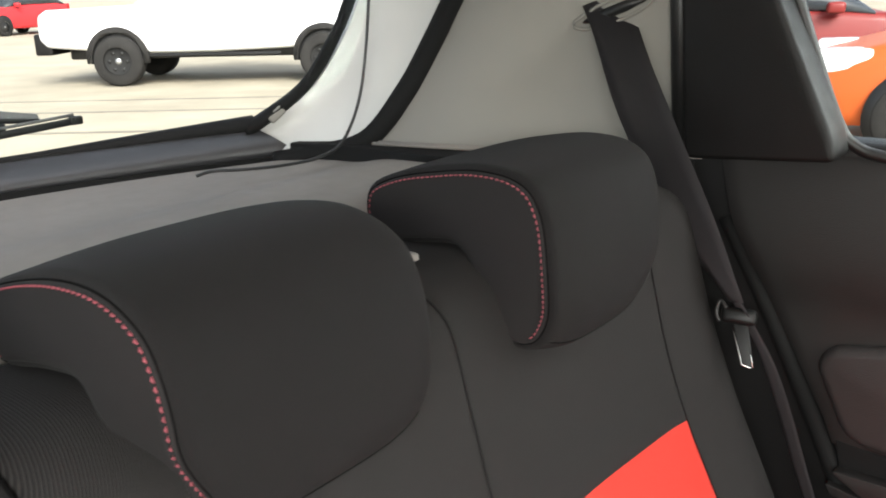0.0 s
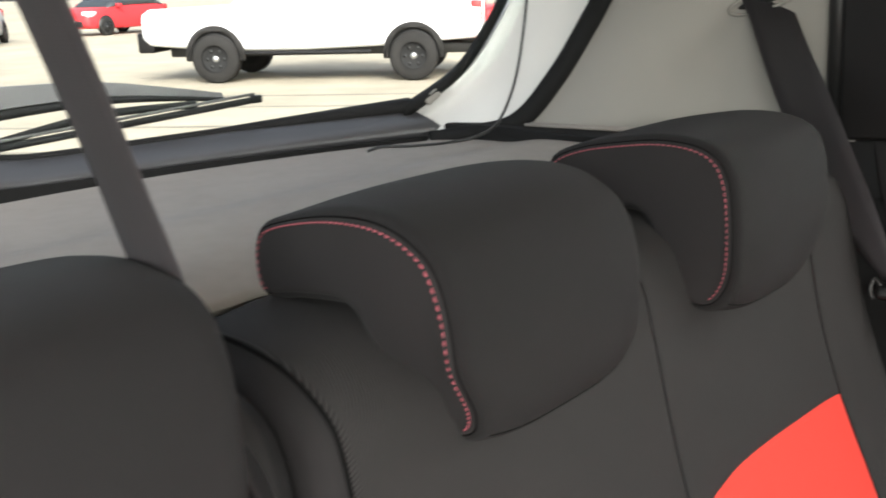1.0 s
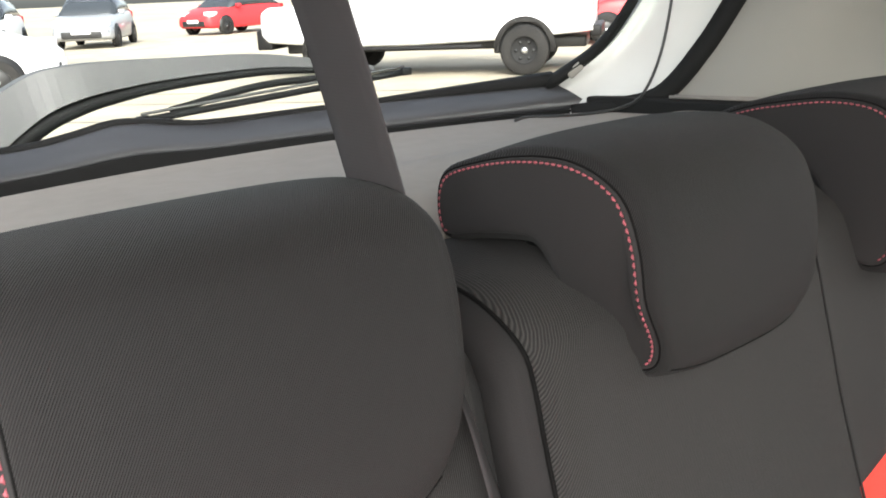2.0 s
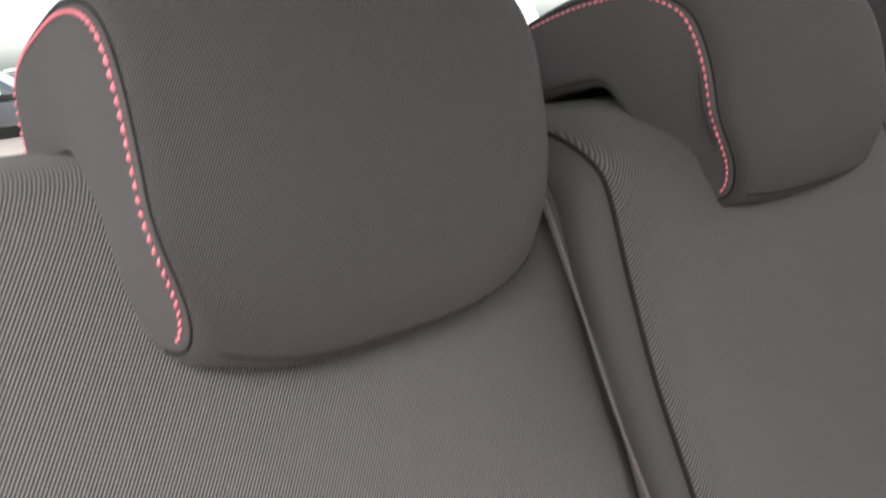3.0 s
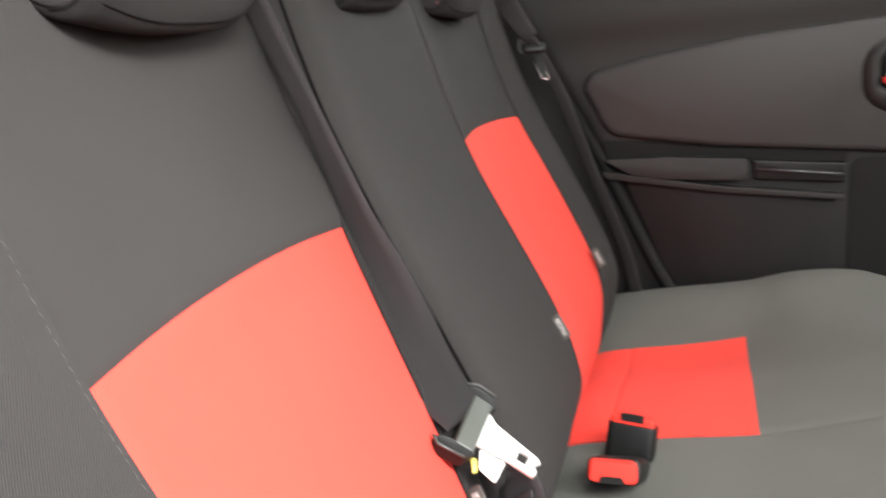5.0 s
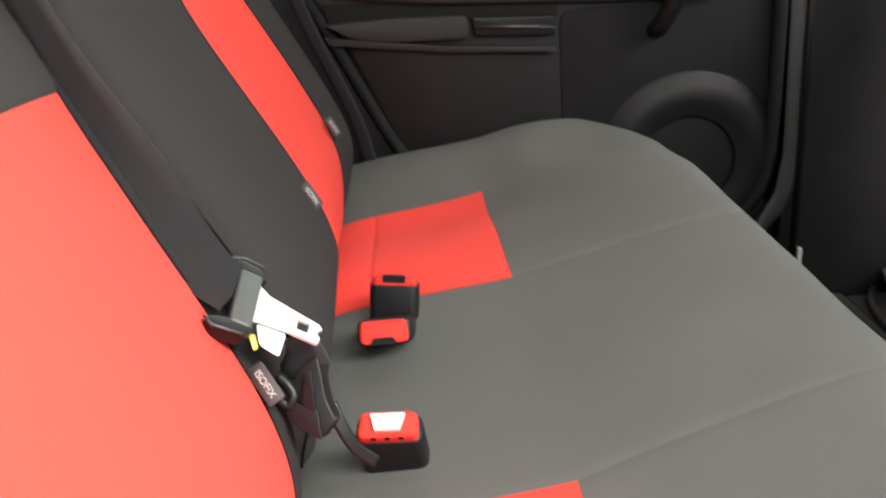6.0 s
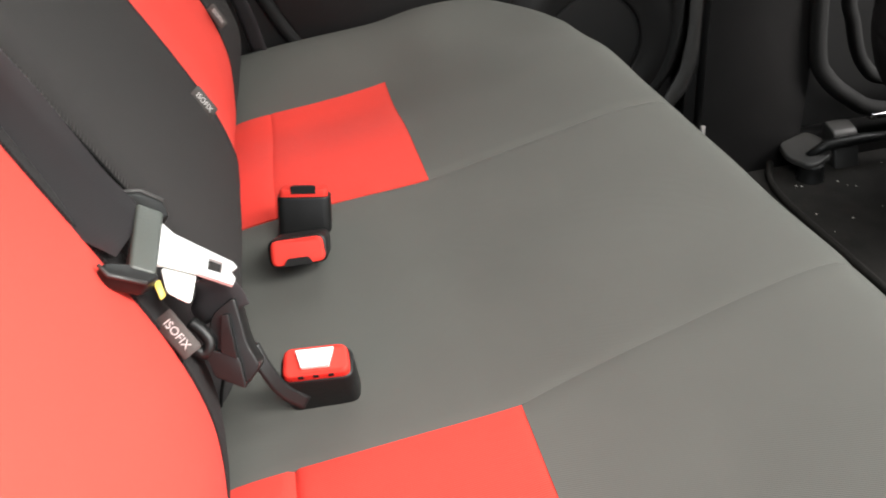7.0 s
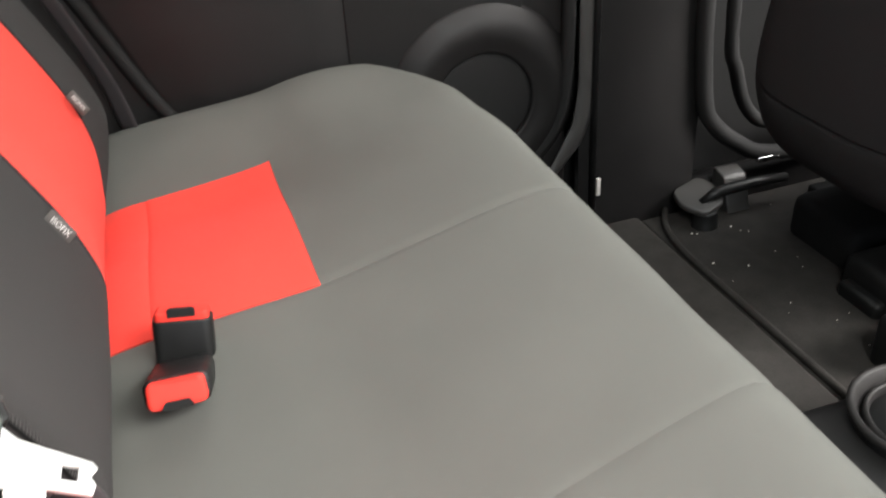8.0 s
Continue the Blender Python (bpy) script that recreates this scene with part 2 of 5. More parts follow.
def lathe(prof, n=32, m=None, cap=True):
    """Turns an outline of (radius, height) round the z axis."""
    bm = B()
    rings = [[bm.verts.new((r * math.cos(2 * math.pi * k / n), r * math.sin(2 * math.pi * k / n), h)) for k in range(n)] for r, h in prof]
    for a, b in zip(rings, rings[1:]):
        for k in range(n):
            bm.faces.new((a[k], a[(k + 1) % n], b[(k + 1) % n], b[k]))
    if cap and prof[0][0] > 1e-4:
        bm.faces.new(rings[0][::-1])
    if cap and prof[-1][0] > 1e-4:
        bm.faces.new(rings[-1])
    bmesh.ops.remove_doubles(bm, verts=bm.verts[:], dist=1e-5)
    if m is not None:
        bm.transform(m)
    return bm


def pad(f, nu, nv, depth, sink=(0.003, 0.003, 0.003, 0.003), width=0.010, u=(0, 1), v=(0, 1)):
    """A closed upholstered panel over the surface f(u, v), its edges (u0, u1, v0, v1) drawn in as at a seam.
    The face looks along du x dv, or the other way where depth is negative."""
    us, vs = np.linspace(u[0], u[1], nu), np.linspace(v[0], v[1], nv)
    # crowd the rows towards the seams
    us = u[0] + (u[1] - u[0]) * (0.5 - 0.5 * np.cos(np.pi * (us - u[0]) / (u[1] - u[0]))) * 0.6 + 0.4 * (us - u[0])
    vs = v[0] + (v[1] - v[0]) * (0.5 - 0.5 * np.cos(np.pi * (vs - v[0]) / (v[1] - v[0]))) * 0.6 + 0.4 * (vs - v[0])
    P = [[Vector(f(a, b)) for b in vs] for a in us]
    bm = B()
    top, low = [], []
    for i in range(nu):
        rt, rl = [], []
        for j in range(nv):
            du = P[min(i + 1, nu - 1)][j] - P[max(i - 1, 0)][j]
            dv = P[i][min(j + 1, nv - 1)] - P[i][max(j - 1, 0)]
            n = du.cross(dv).normalized() * (1 if depth > 0 else -1)
            p = P[i][j]
            s = 0
            for e, q in ((0, P[0][j]), (1, P[-1][j]), (2, P[i][0]), (3, P[i][-1])):
                if sink[e]:
                    d = (p - q).length
                    if d < width:
                        s = max(s, sink[e] * (1 - math.sqrt(max(0, 1 - (1 - d / width) ** 2))))
            rt.append(bm.verts.new(p + n * -s))
            rl.append(bm.verts.new(p - n * abs(depth)))
        top.append(rt)
        low.append(rl)
    for i in range(nu - 1):
        for j in range(nv - 1):
            bm.faces.new((top[i][j], top[i + 1][j], top[i + 1][j + 1], top[i][j + 1]))
            bm.faces.new((low[i][j], low[i][j + 1], low[i + 1][j + 1], low[i + 1][j]))
    for i in range(nu - 1):
        bm.faces.new((top[i][0], low[i][0], low[i + 1][0], top[i + 1][0]))
        bm.faces.new((top[i][-1], top[i + 1][-1], low[i + 1][-1], low[i][-1]))
    for j in range(nv - 1):
        bm.faces.new((top[0][j], top[0][j + 1], low[0][j + 1], low[0][j]))
        bm.faces.new((top[-1][j], low[-1][j], low[-1][j + 1], top[-1][j + 1]))
    # the rim stays a crisp edge, so that neighbouring panels shade as one surface
    rim = set(top[0]) | set(top[-1]) | {r[0] for r in top} | {r[-1] for r in top}
    for e in bm.edges:
        if e.verts[0] in rim and e.verts[1] in rim:
            e.smooth = False
    return bm


def lerp(a, b, t):
    return a + (b - a) * t


def step(t):
    t = min(1.0, max(0.0, t))
    return t * t * (3 - 2 * t)


def along(table):
    """A smooth curve through rows of numbers, as a function of 0..1."""
    pts = smoothline([(*r, 0) if len(r) == 2 else r for r in table], 8)
    ds = np.r_[0, np.cumsum([(b - a).length for a, b in zip(pts, pts[1:])])]
    ds /= ds[-1]
    arr = np.array([tuple(p) for p in pts])
    return lambda s: tuple(np.interp(s, ds, arr[:, k]) for k in range(arr.shape[1]))


def slab(name, ext, material, label, category="", bevel=0.0):
    ob = boxpart(name, ext, material, None, "", bevel)
    return tagged(ob, label, category or "wall", kind="structure")


# ---- the yard outside ----
bm = B()
bmesh.ops.create_grid(bm, x_segments=60, y_segments=60, size=400)
for v in bm.verts:
    v.co.z = 0.0
ground = tagged(finish("ground", bm, M_ground, smooth=False), "pale sunlit concrete yard with darker joints", "ground", kind="structure")

for off in (2.6, 3.7, 5.2, 6.6):
    bm = box(B(), -30, 30, -0.045, 0.045, 0.001, 0.006)
    bm.transform(Matrix.Translation((8.33 - 0.78 * off, 11.0 - 0.63 * off, 0)) @ pose(0, 0, 0, 0, 0, 129))
    part("joint", bm, M_joint, ground, "dark joint in the concrete", smooth=False)

# ---- cabin shell: floor, roof, walls, openings ----
slab("floor", (-0.60, 0.72, -2.2, 0.9, 0.20, 0.24), M_carpet, "black carpeted cabin floor", "floor")
bm = pad(lambda u, v: (lerp(-0.56, 0.60, u), lerp(-1.20, 0.50, v), 1.47 - 0.05 * (2 * u - 1) ** 2 - 0.04 * (2 * v - 1) ** 2), 17, 17, -0.03, (0, 0, 0, 0))
ceiling = tagged(finish("ceiling", bm, M_head), "pale grey fabric roof lining", "ceiling", kind="structure")
slab("wall_front", (-0.60, 0.72, -2.25, -2.05, 0.24, 0.98), M_plastic, "black dashboard bulkhead below the windscreen", "wall", 0.03)
slab("wall_left_front", (0.72, 0.80, -2.2, -0.60, 0.15, 1.02), M_seal, "front door panel in black plastic", "wall", 0.02)
slab("wall_left_rear", (0.72, 0.80, -0.60, 0.92, 0.15, 1.10), M_paint, "outer skin of the car's side", "wall", 0.02)
slab("wall_right_front", (-0.70, -0.62, -2.2, -0.66, 0.15, 1.02), M_plastic, "front door panel in black plastic", "wall", 0.02)
slab("wall_right_rear", (-0.70, -0.62, 0.22, 0.92, 0.15, 1.10), M_plastic, "black quarter trim beside the open door", "wall", 0.02)
tagged(finish("wall_right_pillar", prism([(0.34, 1.10), (0.86, 1.10), (0.62, 1.46), (0.40, 1.46)], "x", -0.70, -0.60), M_trim, bevel=0.01), "light grey rear pillar trim", "wall", kind="structure")
# Unseen sill, door leaf and partition, added to block low light and ground bounce.
slab("wall_right_sill", (-0.70, -0.60, -0.66, 0.22, 0.15, 0.40), M_plastic, "unseen black sill under the open rear door, added to block low light", "wall", 0.02)
slab("wall_right_door", (-1.52, -0.70, -0.74, -0.68, 0.28, 1.04), M_plastic, "unseen open rear door leaf, added to block low light", "wall", 0.02)
slab("wall_light_block", (-0.58, -0.14, -1.02, -0.90, 0.24, 1.04), M_plastic, "unseen dark partition in place of a front seat, added to block light", "wall", 0.03)
slab("wall_right_post", (-0.69, -0.61, -0.78, -0.66, 0.15, 1.45), M_plastic, "black middle pillar trim", "wall", 0.02)
slab("wall_left_post", (0.69, 0.77, -0.82, -0.64, 0.15, 1.45), M_plastic, "black middle pillar trim", "wall", 0.02)
slab("wall_rear", (-0.62, 0.72, 0.90, 0.98, 0.15, 1.10), M_paint, "lower half of the tailgate", "wall", 0.02)

# ---- rear window, tailgate lining, parcel shelf ----
def shelf_y(x):
    return 0.80 - 0.45 * (x - 0.0) ** 2


def shelf_z(y):
    return 1.112 + 0.010 * (1 / (1 + math.exp(-(0.585 - y) / 0.012))) - 0.014 * max(0.0, min(1.0, (0.47 - y) / 0.07)) ** 2


def shelf(y0, y1):
    def f(u, v):
        x = lerp(-0.50, 0.50, u)
        y = lerp(y0(x), y1(x), v)
        return (x, y, shelf_z(y))
    return f


parcel = thing("parcel_shelf", "warm grey felt-covered parcel shelf with a shallow step", "shelf")
part("front_panel", pad(shelf(lambda x: 0.40, lambda x: 0.600), 25, 30, 0.02, (0.004, 0.004, 0.004, 0.0)), M_shelf, parcel)
part("rear_panel", pad(shelf(lambda x: 0.600, lambda x: shelf_y(x) - 0.012), 25, 30, 0.02, (0.004, 0.004, 0.0, 0.004)), M_shelf, parcel)


def sill_z(x):
    return 1.141 + 0.013 * math.exp(-((x + 0.085) / 0.055) ** 2) + 0.05 * x * x


# Share of the lining's height given to the strip that paints shade.
def shade_t(x):
    return lerp(0.34, 0.14, step((x + 0.15) / 0.5))


def trimshade(u, v):
    x = lerp(-0.50, 0.468, u)
    return (x, shelf_y(x) - 0.002, 1.108 + (sill_z(x) - 1.108) * shade_t(x) * v)


def trimface(u, v):
    x = lerp(-0.50, lerp(0.468, 0.432, v), u)
    y = shelf_y(x)
    t = lerp(shade_t(x), 1.0, v)
    return (x, y + 0.030 * t - 0.012 * math.sin(math.pi * t), 1.108 + (sill_z(x) - 1.108) * t)


tail = thing("tailgate", "closed tailgate with dark lower lining and pale side lining", "tailgate")
# Black strip paints the shaded gap between lining and shelf.
part("lining_shade", pad(trimshade, 41, 4, 0.01, (0, 0, 0, 0)), M_seal, tail, "black strip painting the shaded gap under the lining")
part("lower_lining", pad(trimface, 41, 9, 0.02, (0, 0, 0.002, 0.002)), M_lining, tail, "dark grey plastic lower lining")
edge = smoothline([(0.435, 0.735, 1.140), (0.487, 0.690, 1.188), (0.507, 0.650, 1.249), (0.508, 0.622, 1.294), (0.500, 0.575, 1.357), (0.47, 0.52, 1.432)], 6)
seal = smoothline([(0.435, 0.712, 1.108), (0.458, 0.684, 1.114), (0.500, 0.628, 1.130), (0.530, 0.588, 1.187), (0.545, 0.555, 1.247), (0.548, 0.522, 1.302), (0.545, 0.47, 1.372), (0.52, 0.42, 1.442)], 6)


def polyf(line):
    arr = np.array([tuple(p) for p in line])
    ds = np.r_[0, np.cumsum(np.linalg.norm(np.diff(arr, axis=0), axis=1))]
    ds /= ds[-1]
    return lambda s: Vector([np.interp(s, ds, arr[:, k]) for k in range(3)])


fe, fs = polyf(edge), polyf(seal)


def sidelining(mirror):
    def f(u, v):
        p = fe(v).lerp(fs(v), u)
        p = p + Vector((0.010, 0.012, 0)) * math.sin(math.pi * u) + Vector((0.004, 0.005, 0)) * math.sin(2 * math.pi * u + 1.2 * math.sin(3 * v))
        return (mirror * p.x, p.y, p.z)
    return f


part("side_lining", pad(sidelining(1), 17, 41, 0.012, (0.002,) * 4), M_trimw, tail, "pale grey side lining")
part("side_lining", pad(sidelining(-1), 17, 41, -0.012, (0.002,) * 4), M_trimw, tail, "pale grey side lining")
bm = tube([p + Vector((0.004, -0.004, 0.0)) for p in seal], 0.013, 10)
part("rubber_seal", bm, M_seal, tail, "black rubber door seal")
# Thin paler tube paints the highlight line on the black seal.
part("seal_highlight", tube([p + Vector((0.013, -0.012, 0.004)) for p in seal[8:]], 0.004, 8), M_lining, tail, "grey line painting the highlight along the seal")
part("rubber_seal", tube([Vector((-p.x - 0.004, p.y - 0.004, p.z)) for p in seal], 0.013, 10), M_seal, tail, "black rubber door seal")


def glassy(x, z):
    return 0.835 - 0.50 * x * x - 0.75 * (z - 1.142)


def pane(u, v):
    z = lerp(1.130, 1.452, v)
    h = 0.53 - 0.05 * v
    x = lerp(-h, h, u)
    return (x, glassy(x, z) + 0.012, z)


g = part("rear_window", pad(pane, 25, 13, -0.004, (0,) * 4), M_glass, tail, "clear rear window glass")
g.visible_shadow = False
# black printed band round the glass
bm = tube([p + Vector((-0.004, 0.012, 0.002)) for p in edge], [lerp(0.017, 0.009, min(1, i / 14)) for i in range(len(edge))], 8, flat=0.55)
part("window_band", bm, M_seal, tail, "black band round the rear glass")
low = smoothline([(x, shelf_y(x) + 0.032, sill_z(x) - 0.002) for x in np.linspace(-0.5, 0.44, 24)], 3)
part("window_band", tube(low, [0.006 + 0.009 * max(0, i / (len(low) - 1) - 0.75) / 0.25 for i in range(len(low))], 8, flat=0.8), M_seal, tail, "black band round the rear glass")
boxpart("grab_clip", (-0.011, 0.011, -0.004, 0.004, -0.006, 0.006), M_trim, tail, "pale plastic clip", 0.003,
        Matrix.Translation((0.452, 0.716, 1.162)) @ pose(0, 0, 0, 0, -40, -35))
# rear wiper outside the glass
wip = thing("rear_wiper", "black rear wiper with a broad arm resting on the glass", "wiper")


def on_glass(x, z, out=0.03):
    return Vector((x, glassy(x, z) + out, z))


arm = smoothline([on_glass(x, z, 0.045) for x, z in ((-0.21, 1.102), (-0.155, 1.150), (-0.115, 1.168), (-0.07, 1.177), (-0.015, 1.183), (0.08, 1.187), (0.15, 1.183), (0.225, 1.175))], 5)
na = len(arm)
part("arm", tube(arm, [0.0125 - 0.009 * i / (na - 1) for i in range(na)], 10, flat=0.75), M_seal, wip, "black underside of the wiper arm")
bm = B()
rows_ = []
for i, p in enumerate(arm):
    w = lerp(0.0330, 0.0036, (i / (na - 1)) ** 0.7)
    rows_.append([bm.verts.new(p + Vector((0, a, b))) for a, b in ((-w * 0.5, w * 0.45), (w * 0.5, w * 2.0), (w * 1.2, w * 2.0), (w * 1.0, w * 0.2))])
for a, b in zip(rows_, rows_[1:]):
    for k in range(4):
        bm.faces.new((a[k], a[(k + 1) % 4], b[(k + 1) % 4], b[k]))
bm.faces.new(rows_[0])
bm.faces.new(rows_[-1][::-1])
part("arm_cover", bm, M_armtop, wip, "broad grey cover of the arm", smooth=False, bevel=0.001)
b0, b1 = on_glass(-0.055, 1.149, 0.022), on_glass(0.250, 1.174, 0.022)
part("blade", tube([b0.lerp(b1, i / 12) for i in range(13)], 0.0038, 8), M_seal, wip, "rubber wiper blade")
part("blade_spine", tube([b0.lerp(b1, i / 12) + Vector((0, 0.003, 0.0062)) for i in range(13)], 0.0018, 6), M_armtop, wip, "grey metal spine")
for f0, f1 in ((0.10, 0.78),):
    part("blade_holder", tube(smoothline([b0.lerp(b1, f0) + Vector((0, 0.006, 0.004)), b0.lerp(b1, (f0 + f1) / 2) + Vector((0, 0.008, 0.013)), b0.lerp(b1, f1) + Vector((0, 0.006, 0.006))], 6), 0.0042, 8), M_seal, wip)
boxpart("end_cap", (-0.007, 0.007, -0.004, 0.004, -0.004, 0.005), M_smooth, wip, "", 0.002, Matrix.Translation(b1))
boxpart("end_cap", (-0.007, 0.007, -0.004, 0.004, -0.004, 0.005), M_smooth, wip, "", 0.002, Matrix.Translation(b0))

# cord that lifts the shelf
cord = smoothline([(0.507, 0.60, 1.452), (0.500, 0.600, 1.342), (0.492, 0.600, 1.262), (0.480, 0.605, 1.187), (0.455, 0.610, 1.140), (0.42, 0.612, 1.127), (0.38, 0.622, 1.124), (0.34, 0.64, 1.124), (0.312, 0.658, 1.125), (0.296, 0.664, 1.122)], 6)
tagged(finish("shelf_cord", tube(cord, 0.0018, 6), M_rubber), "thin black cord hanging from the tailgate to the shelf", "cord")

# ledge beside the shelf
ledge = tagged(finish("shelf_ledge", prism(rounded([(0.485, 0.40), (0.66, 0.28), (0.66, 0.67), (0.45, 0.70), (0.47, 0.64)], 0.01), "z", 1.072, 1.130), M_seal, bevel=0.004),
               "black plastic ledge beside the parcel shelf", "trim", kind="structure")
# Groove ribs take the felt's pale tone, which paints the ledge's highlight lines.
part("groove_rib_highlight", tube([(0.492, 0.60, 1.132), (0.515, 0.50, 1.133), (0.54, 0.42, 1.133)], 0.0022, 6), M_shelf, ledge)
part("groove_rib_highlight", tube([(0.502, 0.60, 1.132), (0.525, 0.50, 1.133), (0.55, 0.42, 1.133)], 0.0022, 6), M_shelf, ledge)
tagged(finish("shelf_ledge", prism(rounded([(-0.485, 0.40), (-0.62, 0.28), (-0.62, 0.62), (-0.50, 0.615)], 0.02), "z", 1.072, 1.128), M_plastic, bevel=0.004),
       "black plastic ledge beside the parcel shelf", "trim", kind="structure")


def quarter(u, v):
    z = lerp(1.124, 1.452, v)
    zs = (1.124, 1.155, 1.187, 1.247, 1.302, 1.372, 1.452)
    a = Vector((0.642, 0.270, z))
    b = Vector((float(np.interp(z, zs, (0.506, 0.524, 0.536, 0.551, 0.554, 0.551, 0.521))), float(np.interp(z, zs, (0.618, 0.600, 0.582, 0.549, 0.516, 0.464, 0.405))), z))
    p = a.lerp(b, u)
    p.x += 0.012 * math.sin(math.pi * u) - 0.020 * math.sin(math.pi * max(0.0, (u - 0.45) / 0.55)) - 0.10 * (z - 1.124) * (1 - u)
    return tuple(p)


tagged(finish("pillar_lining", pad(quarter, 31, 25, -0.015, (0, 0.003, 0, 0)), M_trim), "light grey moulded rear pillar lining", "trim", kind="structure")

# black cover of the pillar beside the window
cov = tagged(finish("pillar_cover", prism(rounded([(0.276, 1.130), (0.130, 1.140), (0.136, 1.165), (0.200, 1.300), (0.270, 1.46), (0.318, 1.46), (0.288, 1.29)], 0.010), "x", 0.606, 0.66), M_plastic, bevel=0.010),
             "black plastic cover of the pillar beside the side window", "trim", kind="structure")
part("cover_lip", tube([(0.622, 0.284, 1.13), (0.618, 0.294, 1.29), (0.606, 0.322, 1.46)], 0.010, 8), M_rubber, cov)

# ---- rear bench ----
prof = along([(0.545, 0.130), (0.57, 0.112), (0.60, 0.106), (0.65, 0.103), (0.70, 0.114), (0.76, 0.139), (0.83, 0.172), (0.90, 0.205), (0.97, 0.231), (1.03, 0.248), (1.078, 0.261), (1.101, 0.274), (1.113, 0.302), (1.114, 0.355), (1.108, 0.392), (1.075, 0.405)])


def s_of_z(z):
    return min(np.linspace(0, 0.85, 500), key=lambda s: abs(prof(s)[0] - z))


def back(x0, x1, edge0, edge1, v0=lambda u: 0.0, v1=lambda u: 1.0, r0=lambda v: 0.04, r1=lambda v: 0.04, raised=0.0, fall=0.036, lift=0.0):
    """Backrest surface between the outlines x0(s), x1(s) and the heights v0(u), v1(u); the ends at edge0 and edge1 roll backwards.
    The middle place stands out by raised, and the top sinks by fall towards the inner end."""
    def f(u, w):
        v = lerp(v0(u), v1(u), w)
        z, y, _ = prof(v)
        x = lerp(x0(v), x1(v), u)
        roll = 0.0
        for d, r in ((x - edge0, r0(v)), (edge1 - x, r1(v))):
            if d < r:
                roll += r - math.sqrt(max(0, r * r - (r - max(d, 0)) ** 2))
        d = min(x - edge0, edge1 - x)
        out = abs(edge0) if abs(edge0) > abs(edge1) else edge1
        bol = 0.016 * math.exp(-((out - 0.06 - abs(x)) / 0.045) ** 2) * min(1, max(0, (z - 0.56) / 0.1))
        sink_ = fall if (x - edge0 < edge1 - x) == (edge0 > -0.3) else 0.036
        low = max(0.0, 1 - max(d, 0) / 0.06) ** 1.5 * sink_ * min(1, max(0, (v - 0.56) / 0.16))
        bol += raised * (1 - step((x - 0.14) / 0.16)) * (1 - step((z - 1.085) / 0.035)) * step((z - 0.58) / 0.08)
        soft = 0.0010 * math.sin(17 * x + 9 * z) * math.sin(14 * z - 6 * x) + 0.0005 * math.sin(37 * x + 23 * z)
        return (x, y + roll - bol + soft, z - low + lift * step((z - 1.06) / 0.05))
    return f


def const(a, b=None):
    return (lambda s: a) if b is None else (lambda s: lerp(b, a, s))


# wide section: middle and left places
wide = thing("rear_seat_back", "wide rear seat back in black knit with a red insert", "seat back", "rear seat backs")
E0, E1 = -0.104, 0.615
RW = dict(r0=lambda v: 0.045, r1=lambda v: 0.04, raised=0.016, fall=0.012)
seam_a = lambda s: -0.085
ro = lambda s: 0.492 - 0.03 * max(0, 1 - s / 0.25) ** 2
ri = lambda s: 0.192 - 0.024 * max(0, 1 - s / 0.57)
LI, LO = s_of_z(0.914), s_of_z(0.905)
top_l = lambda u: lerp(LI, LO, u) + 0.008 * math.sin(math.pi * u)
edge_f = back(seam_a, ri, E0, E1, **RW)


def inner_side(u, v):
    """The face towards the gap: from the seam back into the seat, standing a little proud of the seam."""
    p, a, b = (Vector(edge_f(0.0, min(0.96, max(0.0, v + k)))) for k in (0.0, -0.01, 0.01))
    t = (b - a).normalized()
    n = Vector((0, t.z, -t.y)).normalized()
    p = p + n * (0.0005 + 0.085 * u)
    p.x = lerp(-0.0855, -0.098, step(u / 0.22)) + 0.004 * math.sin(9 * p.z) * u
    return tuple(p)


part("side_panel", pad(inner_side, 15, 110, -0.008, (0, 0, 0, 0), v=(0, 0.93)), M_plain, wide)
part("seam", tube([Vector(edge_f(0.0, v)) + Vector((-0.0005, 0.0005, 0)) for v in np.linspace(0.02, 0.93, 110)], 0.0013, 8), M_piping, wide, "sewn seam")
for line_ in (ri, ro):
    face_ = back(line_, const(E1), E0, E1, **RW)
    part("seam", tube([Vector(face_(0.0, v)) + Vector((0, 0.0006, 0)) for v in np.linspace(0.03, 0.90, 90)], 0.0010, 6), M_plain, wide, "sewn seam")
boxpart("post_guide", (-0.018, 0.004, -0.006, 0.006, -0.002, 0.006), M_tagink, wide, "pale grey headrest guide", 0.003, Matrix.Translation((0.228, 0.318, 1.113)))
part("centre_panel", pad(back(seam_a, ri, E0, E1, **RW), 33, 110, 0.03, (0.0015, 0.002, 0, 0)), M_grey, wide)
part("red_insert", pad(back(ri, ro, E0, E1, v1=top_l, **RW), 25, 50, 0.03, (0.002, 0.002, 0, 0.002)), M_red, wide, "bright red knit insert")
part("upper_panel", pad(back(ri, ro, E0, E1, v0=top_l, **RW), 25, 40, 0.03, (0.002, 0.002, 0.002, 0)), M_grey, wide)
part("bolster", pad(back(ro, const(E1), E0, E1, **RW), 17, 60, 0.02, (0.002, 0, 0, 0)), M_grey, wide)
boxpart("shell", (E0 + 0.02, E1 - 0.01, -0.015, 0.015, 0, 0.56), M_plastic, wide, "black backing shell", 0.01, Matrix.Translation((0, 0.20, 0.53)) @ pose(0, 0, 0, -20, 0, 0))

